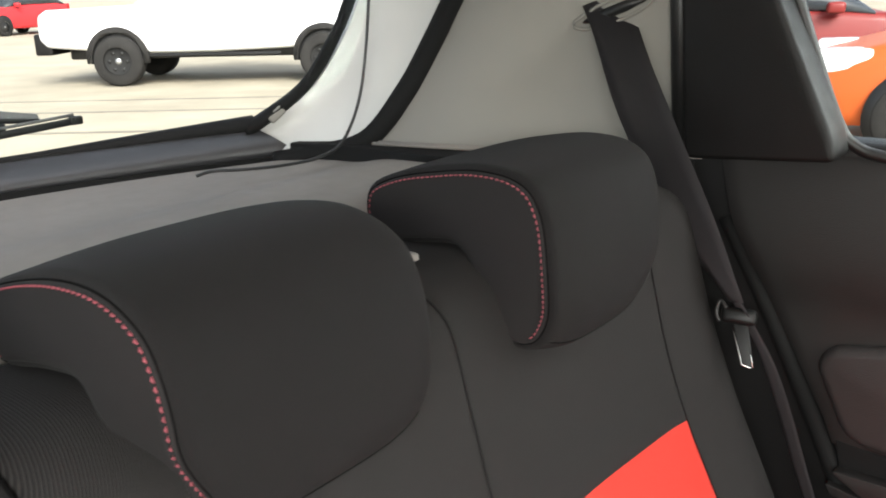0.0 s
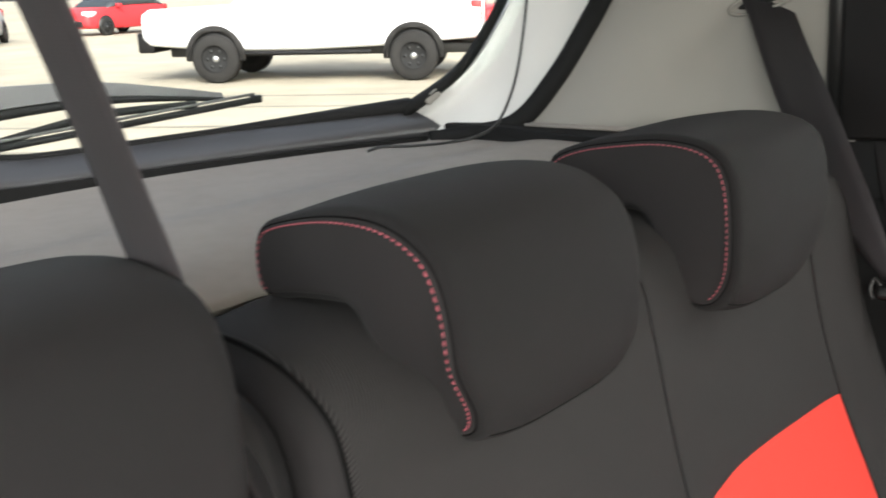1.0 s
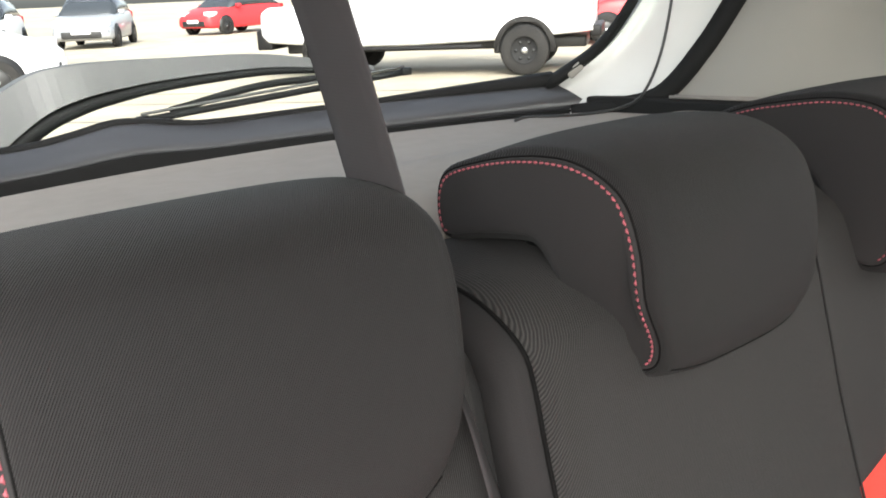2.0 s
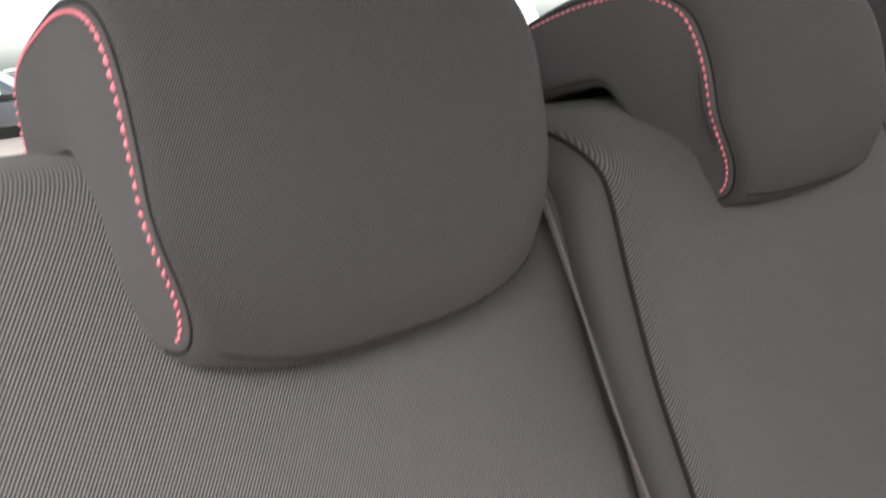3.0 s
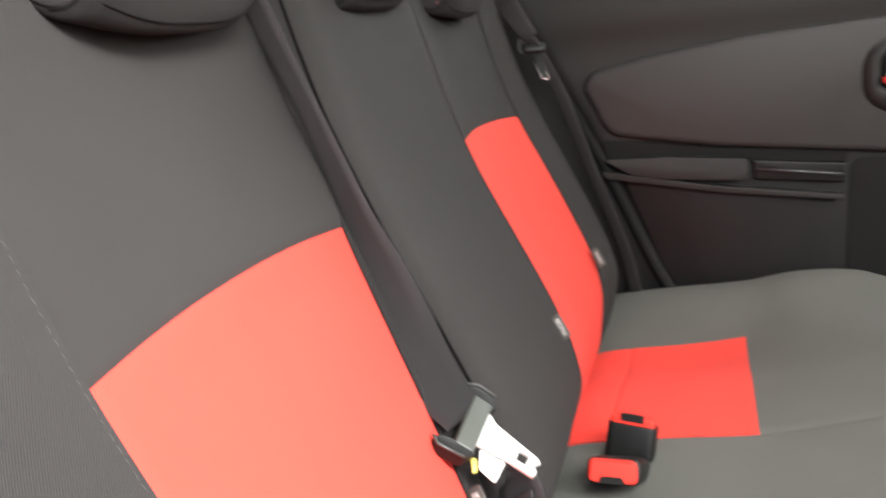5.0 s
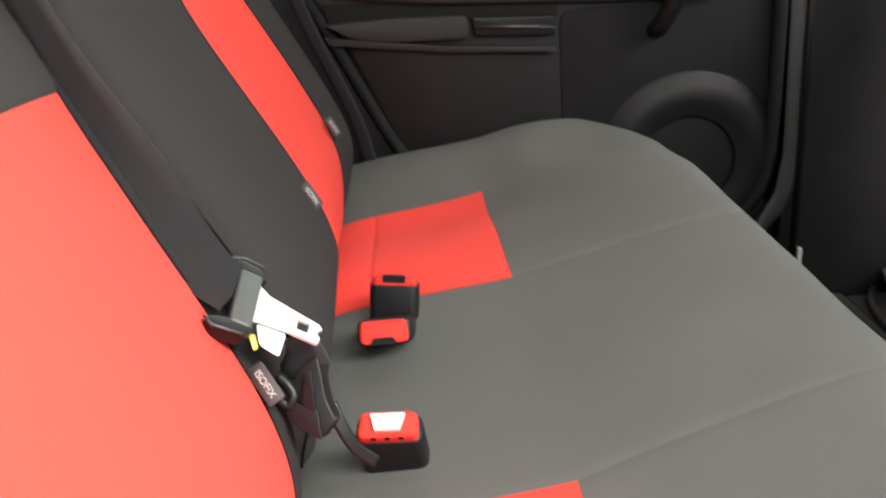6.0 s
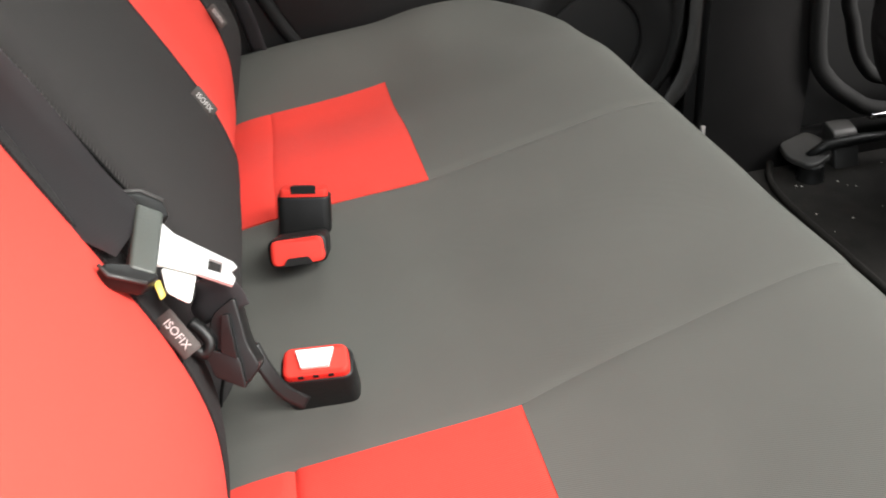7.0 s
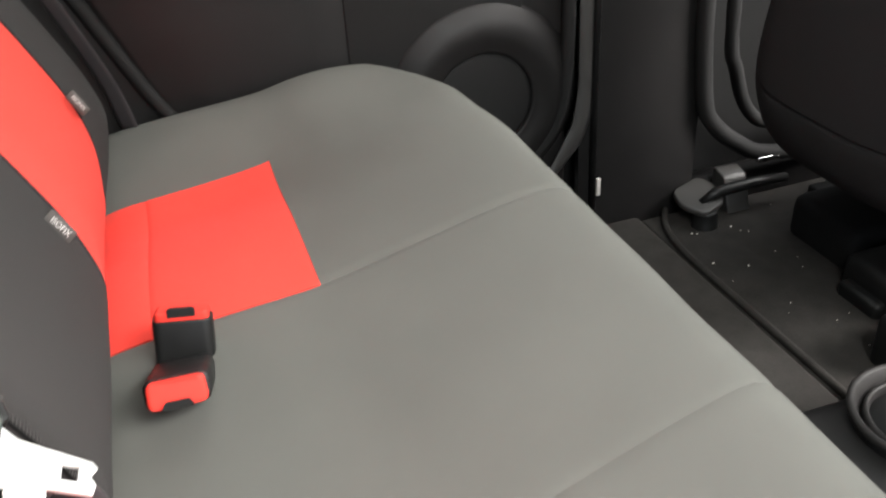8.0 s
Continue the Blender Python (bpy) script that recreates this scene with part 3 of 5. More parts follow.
# narrow section: right place
slim = thing("rear_seat_back", "narrow rear seat back in black knit with a red insert", "seat back", "rear seat backs")
F0, F1 = -0.585, -0.101
RS = dict(r0=lambda v: 0.04, r1=lambda v: lerp(0.068, 0.020, min(1, v / 0.62)), lift=0.013)
qo = lambda s: -0.402 + 0.02 * max(0, 1 - s / 0.25) ** 2
qi = lambda s: -0.119 - 0.084 * max(0, 1 - s / 0.57)
RO, RI = s_of_z(0.900), s_of_z(0.902)
top_r = lambda u: lerp(RO, RI, u) + 0.012 * math.sin(math.pi * u)
part("bolster", pad(back(const(F0), qo, F0, F1, **RS), 17, 60, 0.02, (0, 0.0006, 0, 0)), M_grey, slim)
part("red_insert", pad(back(qo, qi, F0, F1, v1=top_r, **RS), 33, 50, 0.03, (0.002, 0.002, 0, 0.002)), M_red, slim, "bright red knit insert")
part("upper_panel", pad(back(qo, qi, F0, F1, v0=top_r, **RS), 33, 50, 0.03, (0.0006, 0.0, 0.002, 0)), M_grey, slim)
sf = back(qi, const(F1), F0, F1, **RS)
bf = back(const(F0), qo, F0, F1, **RS)
bm = B()
for v in np.arange(0.12, 0.80, 0.0085):
    a, b = Vector(bf(1.0, v)), Vector(bf(1.0, v + 0.0055))
    tube([a + Vector((-0.004, 0.0002, 0)), (a + b) / 2 + Vector((-0.004, -0.0006, 0)), b + Vector((-0.004, 0.0002, 0))], 0.00018, 5, bm)
part("stitching", bm, M_edge, slim, "pale grey stitches along the bolster seam")
part("side_panel", pad(sf, 11, 60, 0.012, (0.0, 0, 0, 0)), M_fine, slim)
boxpart("shell", (F0 + 0.01, F1 - 0.03, -0.015, 0.015, 0, 0.56), M_plastic, slim, "black backing shell", 0.01, Matrix.Translation((0, 0.20, 0.53)) @ pose(0, 0, 0, -20, 0, 0))

# cushion
cprof = along([(0.150, 0.565), (0.110, 0.583), (0.07, 0.590), (0.0, 0.597), (-0.085, 0.605), (-0.17, 0.621), (-0.25, 0.636), (-0.308, 0.643), (-0.338, 0.640), (-0.358, 0.620), (-0.366, 0.585), (-0.364, 0.50), (-0.358, 0.42)])


def v_of_y(y):
    return min(np.linspace(0, 0.72, 500), key=lambda s: abs(cprof(s)[0] - y))


V_RED = v_of_y(-0.087)
V_BITE = v_of_y(0.066)
C0, C1 = -0.600, 0.655


def seatpan(x0, x1):
    def f(u, v):
        y, z, _ = cprof(v)
        x = lerp(x0(v), x1(v), u)
        d = min(x - C0, C1 - x)
        # outer front corners sweep back in plan
        w = max(0.0, 1 - d / 0.16)
        if y < -0.1:
            y = -0.1 + (y + 0.1) * (1 - 0.42 * w ** 2.2)
        r = 0.032
        drop = r - math.sqrt(max(0, r * r - (r - max(d, 0)) ** 2)) if d < r else 0
        dish = -0.029 * (math.exp(-((x - 0.44) / 0.11) ** 2) + 0.7 * math.exp(-((x + 0.40) / 0.10) ** 2)) * min(1, max(0, (z - 0.50) / 0.08)) * (1 - step((0.02 - y) / 0.34))
        rise = 0.018 * math.exp(-((0.62 - x) / 0.075) ** 2) * step((y + 0.36) / 0.30)
        rise -= 0.015 * step((x - 0.34) / 0.2) * step((-0.14 - y) / 0.15)
        soft = 0.0011 * math.sin(19 * x + 6 * y + 0.6) * math.sin(15 * y - 7 * x) + 0.0006 * math.sin(41 * x - 17 * y)
        return (x, y, z - drop + dish + rise + soft)
    return f


cush = thing("rear_cushion", "rear bench cushion in charcoal knit with two red inserts", "seat cushion")
cl = lambda s: 0.166 + 0.050 * max(0, s - V_RED)
crr = lambda s: -0.170 + 0.095 * max(0, s - V_RED) ** 0.8
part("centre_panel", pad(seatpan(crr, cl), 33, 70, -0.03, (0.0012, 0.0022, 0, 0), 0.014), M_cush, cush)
lo_ = lambda s: 0.486
part("red_insert", pad(seatpan(cl, lo_), 25, 24, -0.03, (0.0006, 0.0006, 0.0014, 0.0006), 0.014, v=(V_BITE, V_RED)), M_red, cush, "bright red knit insert")
part("red_fold", pad(seatpan(cl, lo_), 25, 12, -0.03, (0.0006, 0.0006, 0, 0.0014), 0.014, v=(0, V_BITE)), M_red, cush, "red fold against the backrest")
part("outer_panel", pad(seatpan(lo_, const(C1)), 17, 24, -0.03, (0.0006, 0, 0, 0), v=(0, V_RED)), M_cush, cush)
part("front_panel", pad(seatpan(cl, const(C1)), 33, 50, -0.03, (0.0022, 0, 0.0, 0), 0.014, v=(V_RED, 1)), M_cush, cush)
rr_ = lambda s: -0.44
part("red_insert", pad(seatpan(rr_, crr), 25, 24, -0.03, (0.0006, 0.0006, 0.003, 0.0006), v=(V_BITE, V_RED)), M_red, cush, "bright red knit insert")
part("red_fold", pad(seatpan(rr_, crr), 25, 12, -0.03, (0.0006, 0.0006, 0, 0.003), v=(0, V_BITE)), M_red, cush, "red fold against the backrest")
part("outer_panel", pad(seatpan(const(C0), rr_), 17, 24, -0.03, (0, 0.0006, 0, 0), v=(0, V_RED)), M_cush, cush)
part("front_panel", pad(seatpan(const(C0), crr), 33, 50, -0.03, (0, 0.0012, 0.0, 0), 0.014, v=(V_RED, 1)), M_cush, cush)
boxpart("base", (C0 + 0.05, C1 - 0.05, -0.30, 0.14, 0.24, 0.55), M_plastic, cush, "black base under the cushion", 0.02)


# ---- headrests ----
HP = [(0.219, 1.080), (0.2175, 1.106), (0.2200, 1.131), (0.2265, 1.152), (0.238, 1.171), (0.257, 1.183), (0.283, 1.187), (0.320, 1.183), (0.355, 1.172), (0.383, 1.157),
      (0.391, 1.134), (0.382, 1.112), (0.348, 1.118), (0.318, 1.123), (0.300, 1.123), (0.288, 1.109), (0.279, 1.088), (0.270, 1.068), (0.251, 1.054), (0.230, 1.059)]


HO = [(0.2215, 1.080), (0.217, 1.106), (0.2185, 1.134), (0.223, 1.158), (0.233, 1.177), (0.252, 1.187), (0.283, 1.189), (0.318, 1.184), (0.356, 1.175), (0.386, 1.159)] + HP[10:-1] + [(0.234, 1.058)]


def headrest_profile(points):
    P = [Vector((a, b, 0)) for a, b in points]
    n = len(P)
    out = []
    for i in range(n):
        a, b, c, d = P[i - 1], P[i], P[(i + 1) % n], P[(i + 2) % n]
        for j in range(4):
            t = j / 4
            out.append((0.5 * (2 * b + (c - a) * t + (2 * a - 5 * b + 4 * c - d) * t * t + (3 * b - a - 3 * c + d) * t ** 3)).to_2d())
    return out


def inset(P, d):
    n = len(P)
    out = []
    for i in range(n):
        t = (P[(i + 1) % n] - P[i - 1]).normalized()
        nrm = Vector((t.y, -t.x))
        out.append(P[i] + nrm * d)
    return out


def headrest(label, points, taper, chin, wide_):
    """L-shaped pad with a flat stitched side; taper is how far that side draws in at the chin, chin how far the middle of it hangs, wide_ the half width of the plain side."""
    HPF = headrest_profile(points)

    def at(t, q):
        y, z = q
        front = step((0.275 - y) / 0.05)
        low = step((1.118 - z) / 0.06)
        hw = 0.090 - taper * low * (front if taper < 0.02 else 1.0) if t < 0 else wide_ - 0.003 * low - 0.05 * max(0, y - 0.30)
        z2 = z - chin * (1 - abs(t) ** 3) * low * front + 0.006 * max(0, t) ** 4 * low * front - (0.002 if points is HO else 0.006) * abs(t) ** 3 * step((z - 1.152) / 0.03)
        return Vector((t * hw, y - 0.007 * front * (1 - t ** 4), z2))

    h = thing("headrest", label, "headrest", "rear headrests")
    n = len(HPF)
    rows = [(-0.985, 0.0045), (-0.972, 0.0016), (-0.94, 0.0)] + [(t, 0) for t in np.linspace(-0.88, 0.78, 17)] + [(0.86, 0.0004), (0.92, 0.0022), (0.96, 0.005), (0.985, 0.0085), (1.0, 0.013)]
    bm = B()
    rings = [[bm.verts.new(at(t, q)) for q in inset(HPF, d)] for t, d in rows]
    for a, b in zip(rings, rings[1:]):
        for k in range(n):
            bm.faces.new((a[k], a[(k + 1) % n], b[(k + 1) % n], b[k]))
    f = bm.faces.new(rings[-1])
    bmesh.ops.triangulate(bm, faces=[f], ngon_method='EAR_CLIP')
    part("pad", bm, M_fine, h, "black ribbed cloth pad")
    part("piping", tube([at(t, HPF[77]) + Vector((0, 0.0001, 0)) for t in np.linspace(-0.90, 0.88, 30)], 0.0006, 6), M_piping, h, "dark sewn seam")
    bm = B()
    rings = [[bm.verts.new(at(t, q)) for q in inset(HPF, d)] for t, d in ((-0.965, 0.0050), (-0.990, 0.0046), (-1.003, 0.0062), (-1.010, 0.0105))]
    for a, b in zip(rings, rings[1:]):
        for k in range(n):
            bm.faces.new((a[k], a[(k + 1) % n], b[(k + 1) % n], b[k]))
    f = bm.faces.new(rings[-1])
    bmesh.ops.triangulate(bm, faces=[f], ngon_method='EAR_CLIP')
    part("side_panel", bm, M_plain, h, "smooth black cloth side")
    P = inset(HPF, 0.0072)
    line = [at(-0.998, P[i % n]) for i in range(-5, 46)]
    cum = np.r_[0, np.cumsum([(b - a).length for a, b in zip(line, line[1:])])]
    arr = np.array([tuple(p) for p in line])
    on = lambda s: Vector([np.interp(s, cum, arr[:, k]) for k in range(3)])
    bm = B()
    s = 0.002
    o = Vector((-0.0012, 0, 0))
    while s < cum[-1] - 0.004:
        a, b = on(s), on(s + 0.0031)
        tube([a + o * 0.4, (a + b) / 2 + o, b + o * 0.4], [0.0004, 0.0008, 0.0004], 6, bm)
        s += 0.0045
    part("stitching", bm, M_thread, h, "pinkish red stitches")
    P = inset(HPF, 0.0040)
    part("piping", tube([at(-0.986, P[i % n]) for i in range(-8, 46)], 0.0006, 6), M_piping, h, "dark sewn seam")
    for px in (-0.055, 0.055):
        part("post", tube([(px, 0.318, 1.05), (px, 0.320, 1.13)], 0.006, 12), M_chrome, h, "chrome support post")
        part("post_sleeve", lathe([(0.013, 0), (0.013, 0.006), (0.009, 0.009), (0.0, 0.009)], 16, Matrix.Translation((px, 0.325, 1.108))), M_smooth, h)
    return h


headrest("black cloth outer headrest with red stitching", HO, 0.012, 0.016, 0.091).matrix_basis = pose(-0.246, 0, 0.0005)
headrest("black cloth outer headrest with red stitching", HO, 0.012, 0.012, 0.086).matrix_basis = pose(0.347, 0, -0.005)
headrest("black cloth middle headrest with red stitching", HP, 0.024, 0.004, 0.084).matrix_basis = pose(0.051, 0, 0)


# ---- belts ----
def framed(o, x, z):
    """A pose at o with its x axis along x and its z axis near z."""
    X = Vector(x).normalized()
    Z = Vector(z)
    Z = (Z - Z.dot(X) * X).normalized()
    Y = Z.cross(X)
    m = Matrix((X, Y, Z)).transposed().to_4x4()
    m.translation = Vector(o)
    return m


def ribbon(pts, sides, width, thick=0.0013, n=8):
    """A strap along a line; sides gives its cross direction at each point."""
    P, S = smoothline(pts, n), smoothline(sides, n)
    bm = B()
    rows = []
    for i, p in enumerate(P):
        d = (P[min(i + 1, len(P) - 1)] - P[max(i - 1, 0)]).normalized()
        s = (S[i] - S[i].dot(d) * d).normalized()
        nn = d.cross(s)
        w, t = width / 2, thick / 2
        rows.append([bm.verts.new(p + s * a + nn * b) for a, b in ((-w, -t), (-w * 0.5, -t), (0, -t), (w * 0.5, -t), (w, -t), (w, t), (w * 0.5, t), (0, t), (-w * 0.5, t), (-w, t))])
    k = len(rows[0])
    for a, b in zip(rows, rows[1:]):
        for j in range(k):
            bm.faces.new((a[j], a[(j + 1) % k], b[(j + 1) % k], b[j]))
    bm.faces.new(rows[0][::-1])
    bm.faces.new(rows[-1])
    return bm


def on_pillar(y, z, proud=0.0):
    u = min(np.linspace(0, 1, 200), key=lambda k: abs(quarter(k, (z - 1.124) / 0.328)[1] - y))
    x, yy, _ = quarter(u, (z - 1.124) / 0.328)
    return Vector((x - proud * 0.9, yy - proud * 0.4, z))


lb = thing("seat_belt", "dark grey outer seat belt parked against the side", "seat belt", "rear seat belts")
part("webbing", ribbon([on_pillar(0.372, 1.288, -0.004), on_pillar(0.362, 1.262, 0.006), (0.562, 0.305, 1.190), (0.563, 0.250, 1.09), (0.565, 0.195, 1.004)],
                       [(-0.45, 0.88, 0.15), (-0.45, 0.88, 0.15), (-0.3, 0.93, 0.1), (0.1, 0.97, 0), (0.75, 0.65, -0.1)], 0.047), M_web, lb, "woven dark grey strap")
part("webbing", ribbon([(0.566, 0.196, 1.006), (0.594, 0.165, 0.93), (0.615, 0.125, 0.80), (0.628, 0.085, 0.68), (0.635, 0.07, 0.60)],
                       [(0.6, 0.75, 0.2)] * 5, 0.030), M_web, lb, "woven dark grey strap")
oval = [on_pillar(0.360 + 0.042 * math.cos(a), 1.276 - 0.016 * math.cos(a) + 0.012 * math.sin(a), 0.002) for a in np.linspace(0, 2 * math.pi, 25)]
slot = part("belt_guide", tube(oval, 0.0018, 8), M_trim, lb, "light grey rim of the belt slot")
bm = B()
vs = [bm.verts.new(p) for p in [on_pillar(0.360 + 0.034 * math.cos(a), 1.276 - 0.013 * math.cos(a) + 0.006 * math.sin(a), k) for k in (0.0025, -0.004) for a in np.linspace(0, 2 * math.pi, 20, endpoint=False)]]
bm.faces.new(vs[:20])
bm.faces.new(vs[:19:-1])
for k in range(20):
    bm.faces.new((vs[k], vs[(k + 1) % 20], vs[20 + (k + 1) % 20], vs[20 + k]))
part("slot", bm, M_rubber, slot, "dark slot")
T = framed((0.564, 0.191, 0.991), (-0.20, 0.97, 0.02), (-0.80, -0.40, 0.35))
boxpart("tongue_bar", (-0.017, 0.017, -0.008, 0.008, -0.005, 0.006), M_smooth, lb, "black moulded tongue bar", 0.005, T)
part("bar_loop", tube(smoothline([T @ Vector((0.012, -0.006, 0.005)), T @ Vector((0.019, -0.012, 0.003)), T @ Vector((0.021, 0.000, 0.003)), T @ Vector((0.017, 0.008, 0.003))], 5), 0.0016, 8), M_cap, lb)
bm = prism(rounded([(-0.010, 0.008), (0.004, 0.008), (-0.009, 0.047), (-0.020, 0.047)], 0.003), "z", -0.001, 0.001)
bm.transform(T)
part("tongue", bm, M_smooth, lb, "dark steel tongue", bevel=0.0008)
part("tongue_edge", tube([T @ Vector((0.004, 0.012, 0.001)), T @ Vector((-0.009, 0.046, 0.001)), T @ Vector((-0.018, 0.048, 0.001))], 0.0010, 6), M_chrome, lb, "bright tongue edge")
part("tongue_edge", tube([T @ Vector((-0.020, 0.047, 0.001)), T @ Vector((-0.015, 0.034, 0.001))], 0.0008, 6), M_chrome, lb, "bright tongue edge")

# middle belt from the roof through the gap between the backrests
mb = thing("seat_belt", "dark grey middle seat belt hanging from the roof", "seat belt", "rear seat belts")
part("webbing", ribbon([(-0.238, 0.282, 1.46), (-0.184, 0.282, 1.28), (-0.167, 0.282, 1.22), (-0.154, 0.283, 1.172), (-0.148, 0.274, 1.130), (-0.131, 0.259, 1.080), (-0.1275, 0.240, 1.030), (-0.1265, 0.222, 0.985), (-0.123, 0.210, 0.945), (-0.1203, 0.197, 0.900), (-0.125, 0.178, 0.850), (-0.136, 0.152, 0.798), (-0.143, 0.1255, 0.7645)],
                       [(0, -1, 0), (0, -1, 0), (0, -1, 0), (0, -1, 0), (-0.35, -0.94, 0), (-0.55, -0.83, 0), (-0.62, -0.78, 0), (-0.66, -0.75, 0), (-0.6, -0.8, 0), (-0.45, -0.88, 0.05), (0.05, -0.97, 0.15), (0.7, -0.65, 0.2), (0.974, -0.13, 0.187)], 0.043), M_web, mb, "woven dark grey strap")


def flatpiece(pts, z0, z1, m, r=0.002):
    bm = prism(rounded(pts, r, 4), "z", z0, z1)
    bm.transform(m)
    return bm


# tongue of the middle belt, lying on the backrest with its plate forward and down
TP = framed((-0.140, 0.085, 0.734), (0.0, -0.821, -0.571), (-0.227, -0.556, 0.80))
mm = 0.001
bar = [(-53, 20), (-37, 20), (-33, -30), (-48, -31)]
part("tongue_bar", flatpiece([(a * mm, b * mm) for a, b in bar], -0.002, 0.007, TP, 0.003), M_tongue, mb, "grey-green moulded tongue bar", bevel=0.002)
for cap_ in ([(-62, 25), (-53, 31), (-39, 30), (-33, 20), (-37, 16), (-52, 18), (-58, 21)], [(-63, -36), (-57, -41), (-37, -38), (-31, -30), (-34, -26), (-48, -27), (-58, -31)]):
    part("bar_end", flatpiece([(a * mm, b * mm) for a, b in cap_], -0.006, 0.006, TP, 0.003), M_smooth, mb, "black rounded end of the bar", bevel=0.003)
    part("end_rim", tube([TP @ Vector((a * mm, b * mm, 0.006)) for a, b in cap_[:3]], 0.0012, 6), M_cap, mb)
plate = [(-36, 17), (-28, 11.5), (-16, 9.5), (9, 5.5), (12, 2.5), (8.8, -3), (12, -7), (11, -13), (-13, -13), (-29, -15), (-36, -18)]
bm = B()
outl = [Vector((a * mm, b * mm)) for a, b in plate]
hole = [Vector((a * mm, b * mm)) for a, b in ((-5.5, 2), (3, 2.2), (3, -7), (-5.2, -7.4))]
for z in (-0.001, 0.001):
    for ring in (outl, hole):
        vs = [bm.verts.new((p.x, p.y, z)) for p in ring]
        for i in range(len(vs)):
            bm.edges.new((vs[i], vs[(i + 1) % len(vs)]))
bm.edges.ensure_lookup_table()
no, nh = len(outl), len(hole)
e_low, e_high = bm.edges[:no + nh], bm.edges[no + nh:2 * (no + nh)]
bm.verts.ensure_lookup_table()
vl = bm.verts[:]
bmesh.ops.triangle_fill(bm, edges=list(e_low), use_beauty=True)
bmesh.ops.triangle_fill(bm, edges=list(e_high), use_beauty=True)
h_ = no + nh
for base, cnt in ((0, no), (no, nh)):
    for i in range(cnt):
        j = (i + 1) % cnt
        bm.faces.new((vl[base + i], vl[base + j], vl[h_ + base + j], vl[h_ + base + i]))
bm.transform(TP)
part("tongue", bm, M_steel, mb, "bright steel tongue with a slot", smooth=False)
part("paper_label", flatpiece([(a * mm, b * mm) for a, b in ((-30, -14), (-10, -11), (-10, -34), (-24, -31))], -0.0032, -0.0025, TP, 0.003), M_tag, mb, "white paper label")
part("paper_label", flatpiece([(a * mm, b * mm) for a, b in ((-32, -26), (-29, -23), (-24, -33), (-26, -37))], -0.0042, -0.0034, TP, 0.001), M_yellow, mb, "yellow label edge")

# lower anchor of the middle belt
TQ = framed((-0.144, 0.084, 0.734), (-0.091, -0.996, 0.0), (-0.873, 0.08, 0.481))
anc = thing("belt_anchor_latch", "black plastic lower latch of the middle belt in the seat gap", "buckle")
part("latch_body", flatpiece([(a * mm, b * mm) for a, b in ((-9, -27), (5, -18), (9, -48), (15, -62), (6, -72), (-18, -50))], -0.030, -0.008, TQ, 0.004), M_smooth, anc, "", bevel=0.003)
part("latch_plate", flatpiece([(a * mm, b * mm) for a, b in ((-3, -28), (1, -28), (3, -55), (-6, -50))], -0.008, -0.003, TQ, 0.001), M_smooth, anc, "", bevel=0.001)
part("latch_foot", flatpiece([(a * mm, b * mm) for a, b in ((-16, -46), (4, -54), (6, -74), (-12, -64))], -0.034, -0.004, TQ, 0.003), M_smooth, anc, "", bevel=0.002)
part("latch_ring", tube(smoothline([TQ @ Vector((a * mm, b * mm, -0.006)) for a, b in ((-22, -30), (-16, -36), (-12, -44), (-16, -50), (-22, -46))], 4), 0.004, 8), M_smooth, anc)
part("webbing", ribbon([TQ @ Vector(p) for p in ((-0.03, 0.0, -0.012), (-0.012, -0.012, -0.016), (-0.004, -0.03, -0.018))], [(0.5, 0.8, 0.3)] * 3, 0.040), M_web, anc)


part("stalk_strap", ribbon([TQ @ Vector(p) for p in ((0.008, -0.052, -0.028), (0.014, -0.068, -0.030), (0.022, -0.084, -0.036), (0.034, -0.096, -0.046))], [(0.5, -0.5, 0.6)] * 4, 0.009, 0.003), M_smooth, anc)


# buckles
def buckle(pos, w, up, face, label):
    b = thing("belt_buckle", label, "buckle", "rear belt buckles")
    m = framed(pos, w, up)
    bm = prism(rounded([(-0.0245, -0.012), (0.0245, -0.012), (0.0245, 0.012), (-0.0245, 0.012)], 0.008, 5), "z", -0.075, -0.003)
    bm.transform(m)
    body = part("body", bm, M_smooth, b, "black plastic body", bevel=0.002)
    bm = prism(rounded([(-0.0225, -0.0105), (0.0225, -0.0105), (0.0215, 0.0105), (-0.0215, 0.0105)], 0.006, 5), "z", -0.006, 0.0035)
    for v in bm.verts:
        if v.co.z > 0:
            v.co.z += 0.003 * (1 - (v.co.x / 0.0225) ** 2)
    bm.transform(m)
    cap = part("press_button", bm, M_redp, b, "red press button", bevel=0.0025)
    if face == "white":
        bm = prism([(-0.0125, 0.007), (0.0125, 0.007), (0.009, -0.006), (-0.009, -0.006)], "z", 0.004, 0.0072)
        bm.transform(m)
        part("mark", bm, M_tag, cap, "white trapezoid mark", smooth=False)
        for k in (-0.010, 0.0, 0.010):
            bm = box(B(), k - 0.0018, k + 0.0018, -0.0111, -0.0104, 0.0, 0.0032)
            bm.transform(m)
            part("notch", bm, M_seal, cap, "black notch", smooth=False)
    else:
        bm = prism(rounded([(-0.012, -0.0112), (0.012, -0.0112), (0.009, -0.005), (-0.009, -0.005)], 0.002, 3), "z", 0.0, 0.0068)
        bm.transform(m)
        part("slot", bm, M_seal, cap, "black slot", smooth=False)
    return b


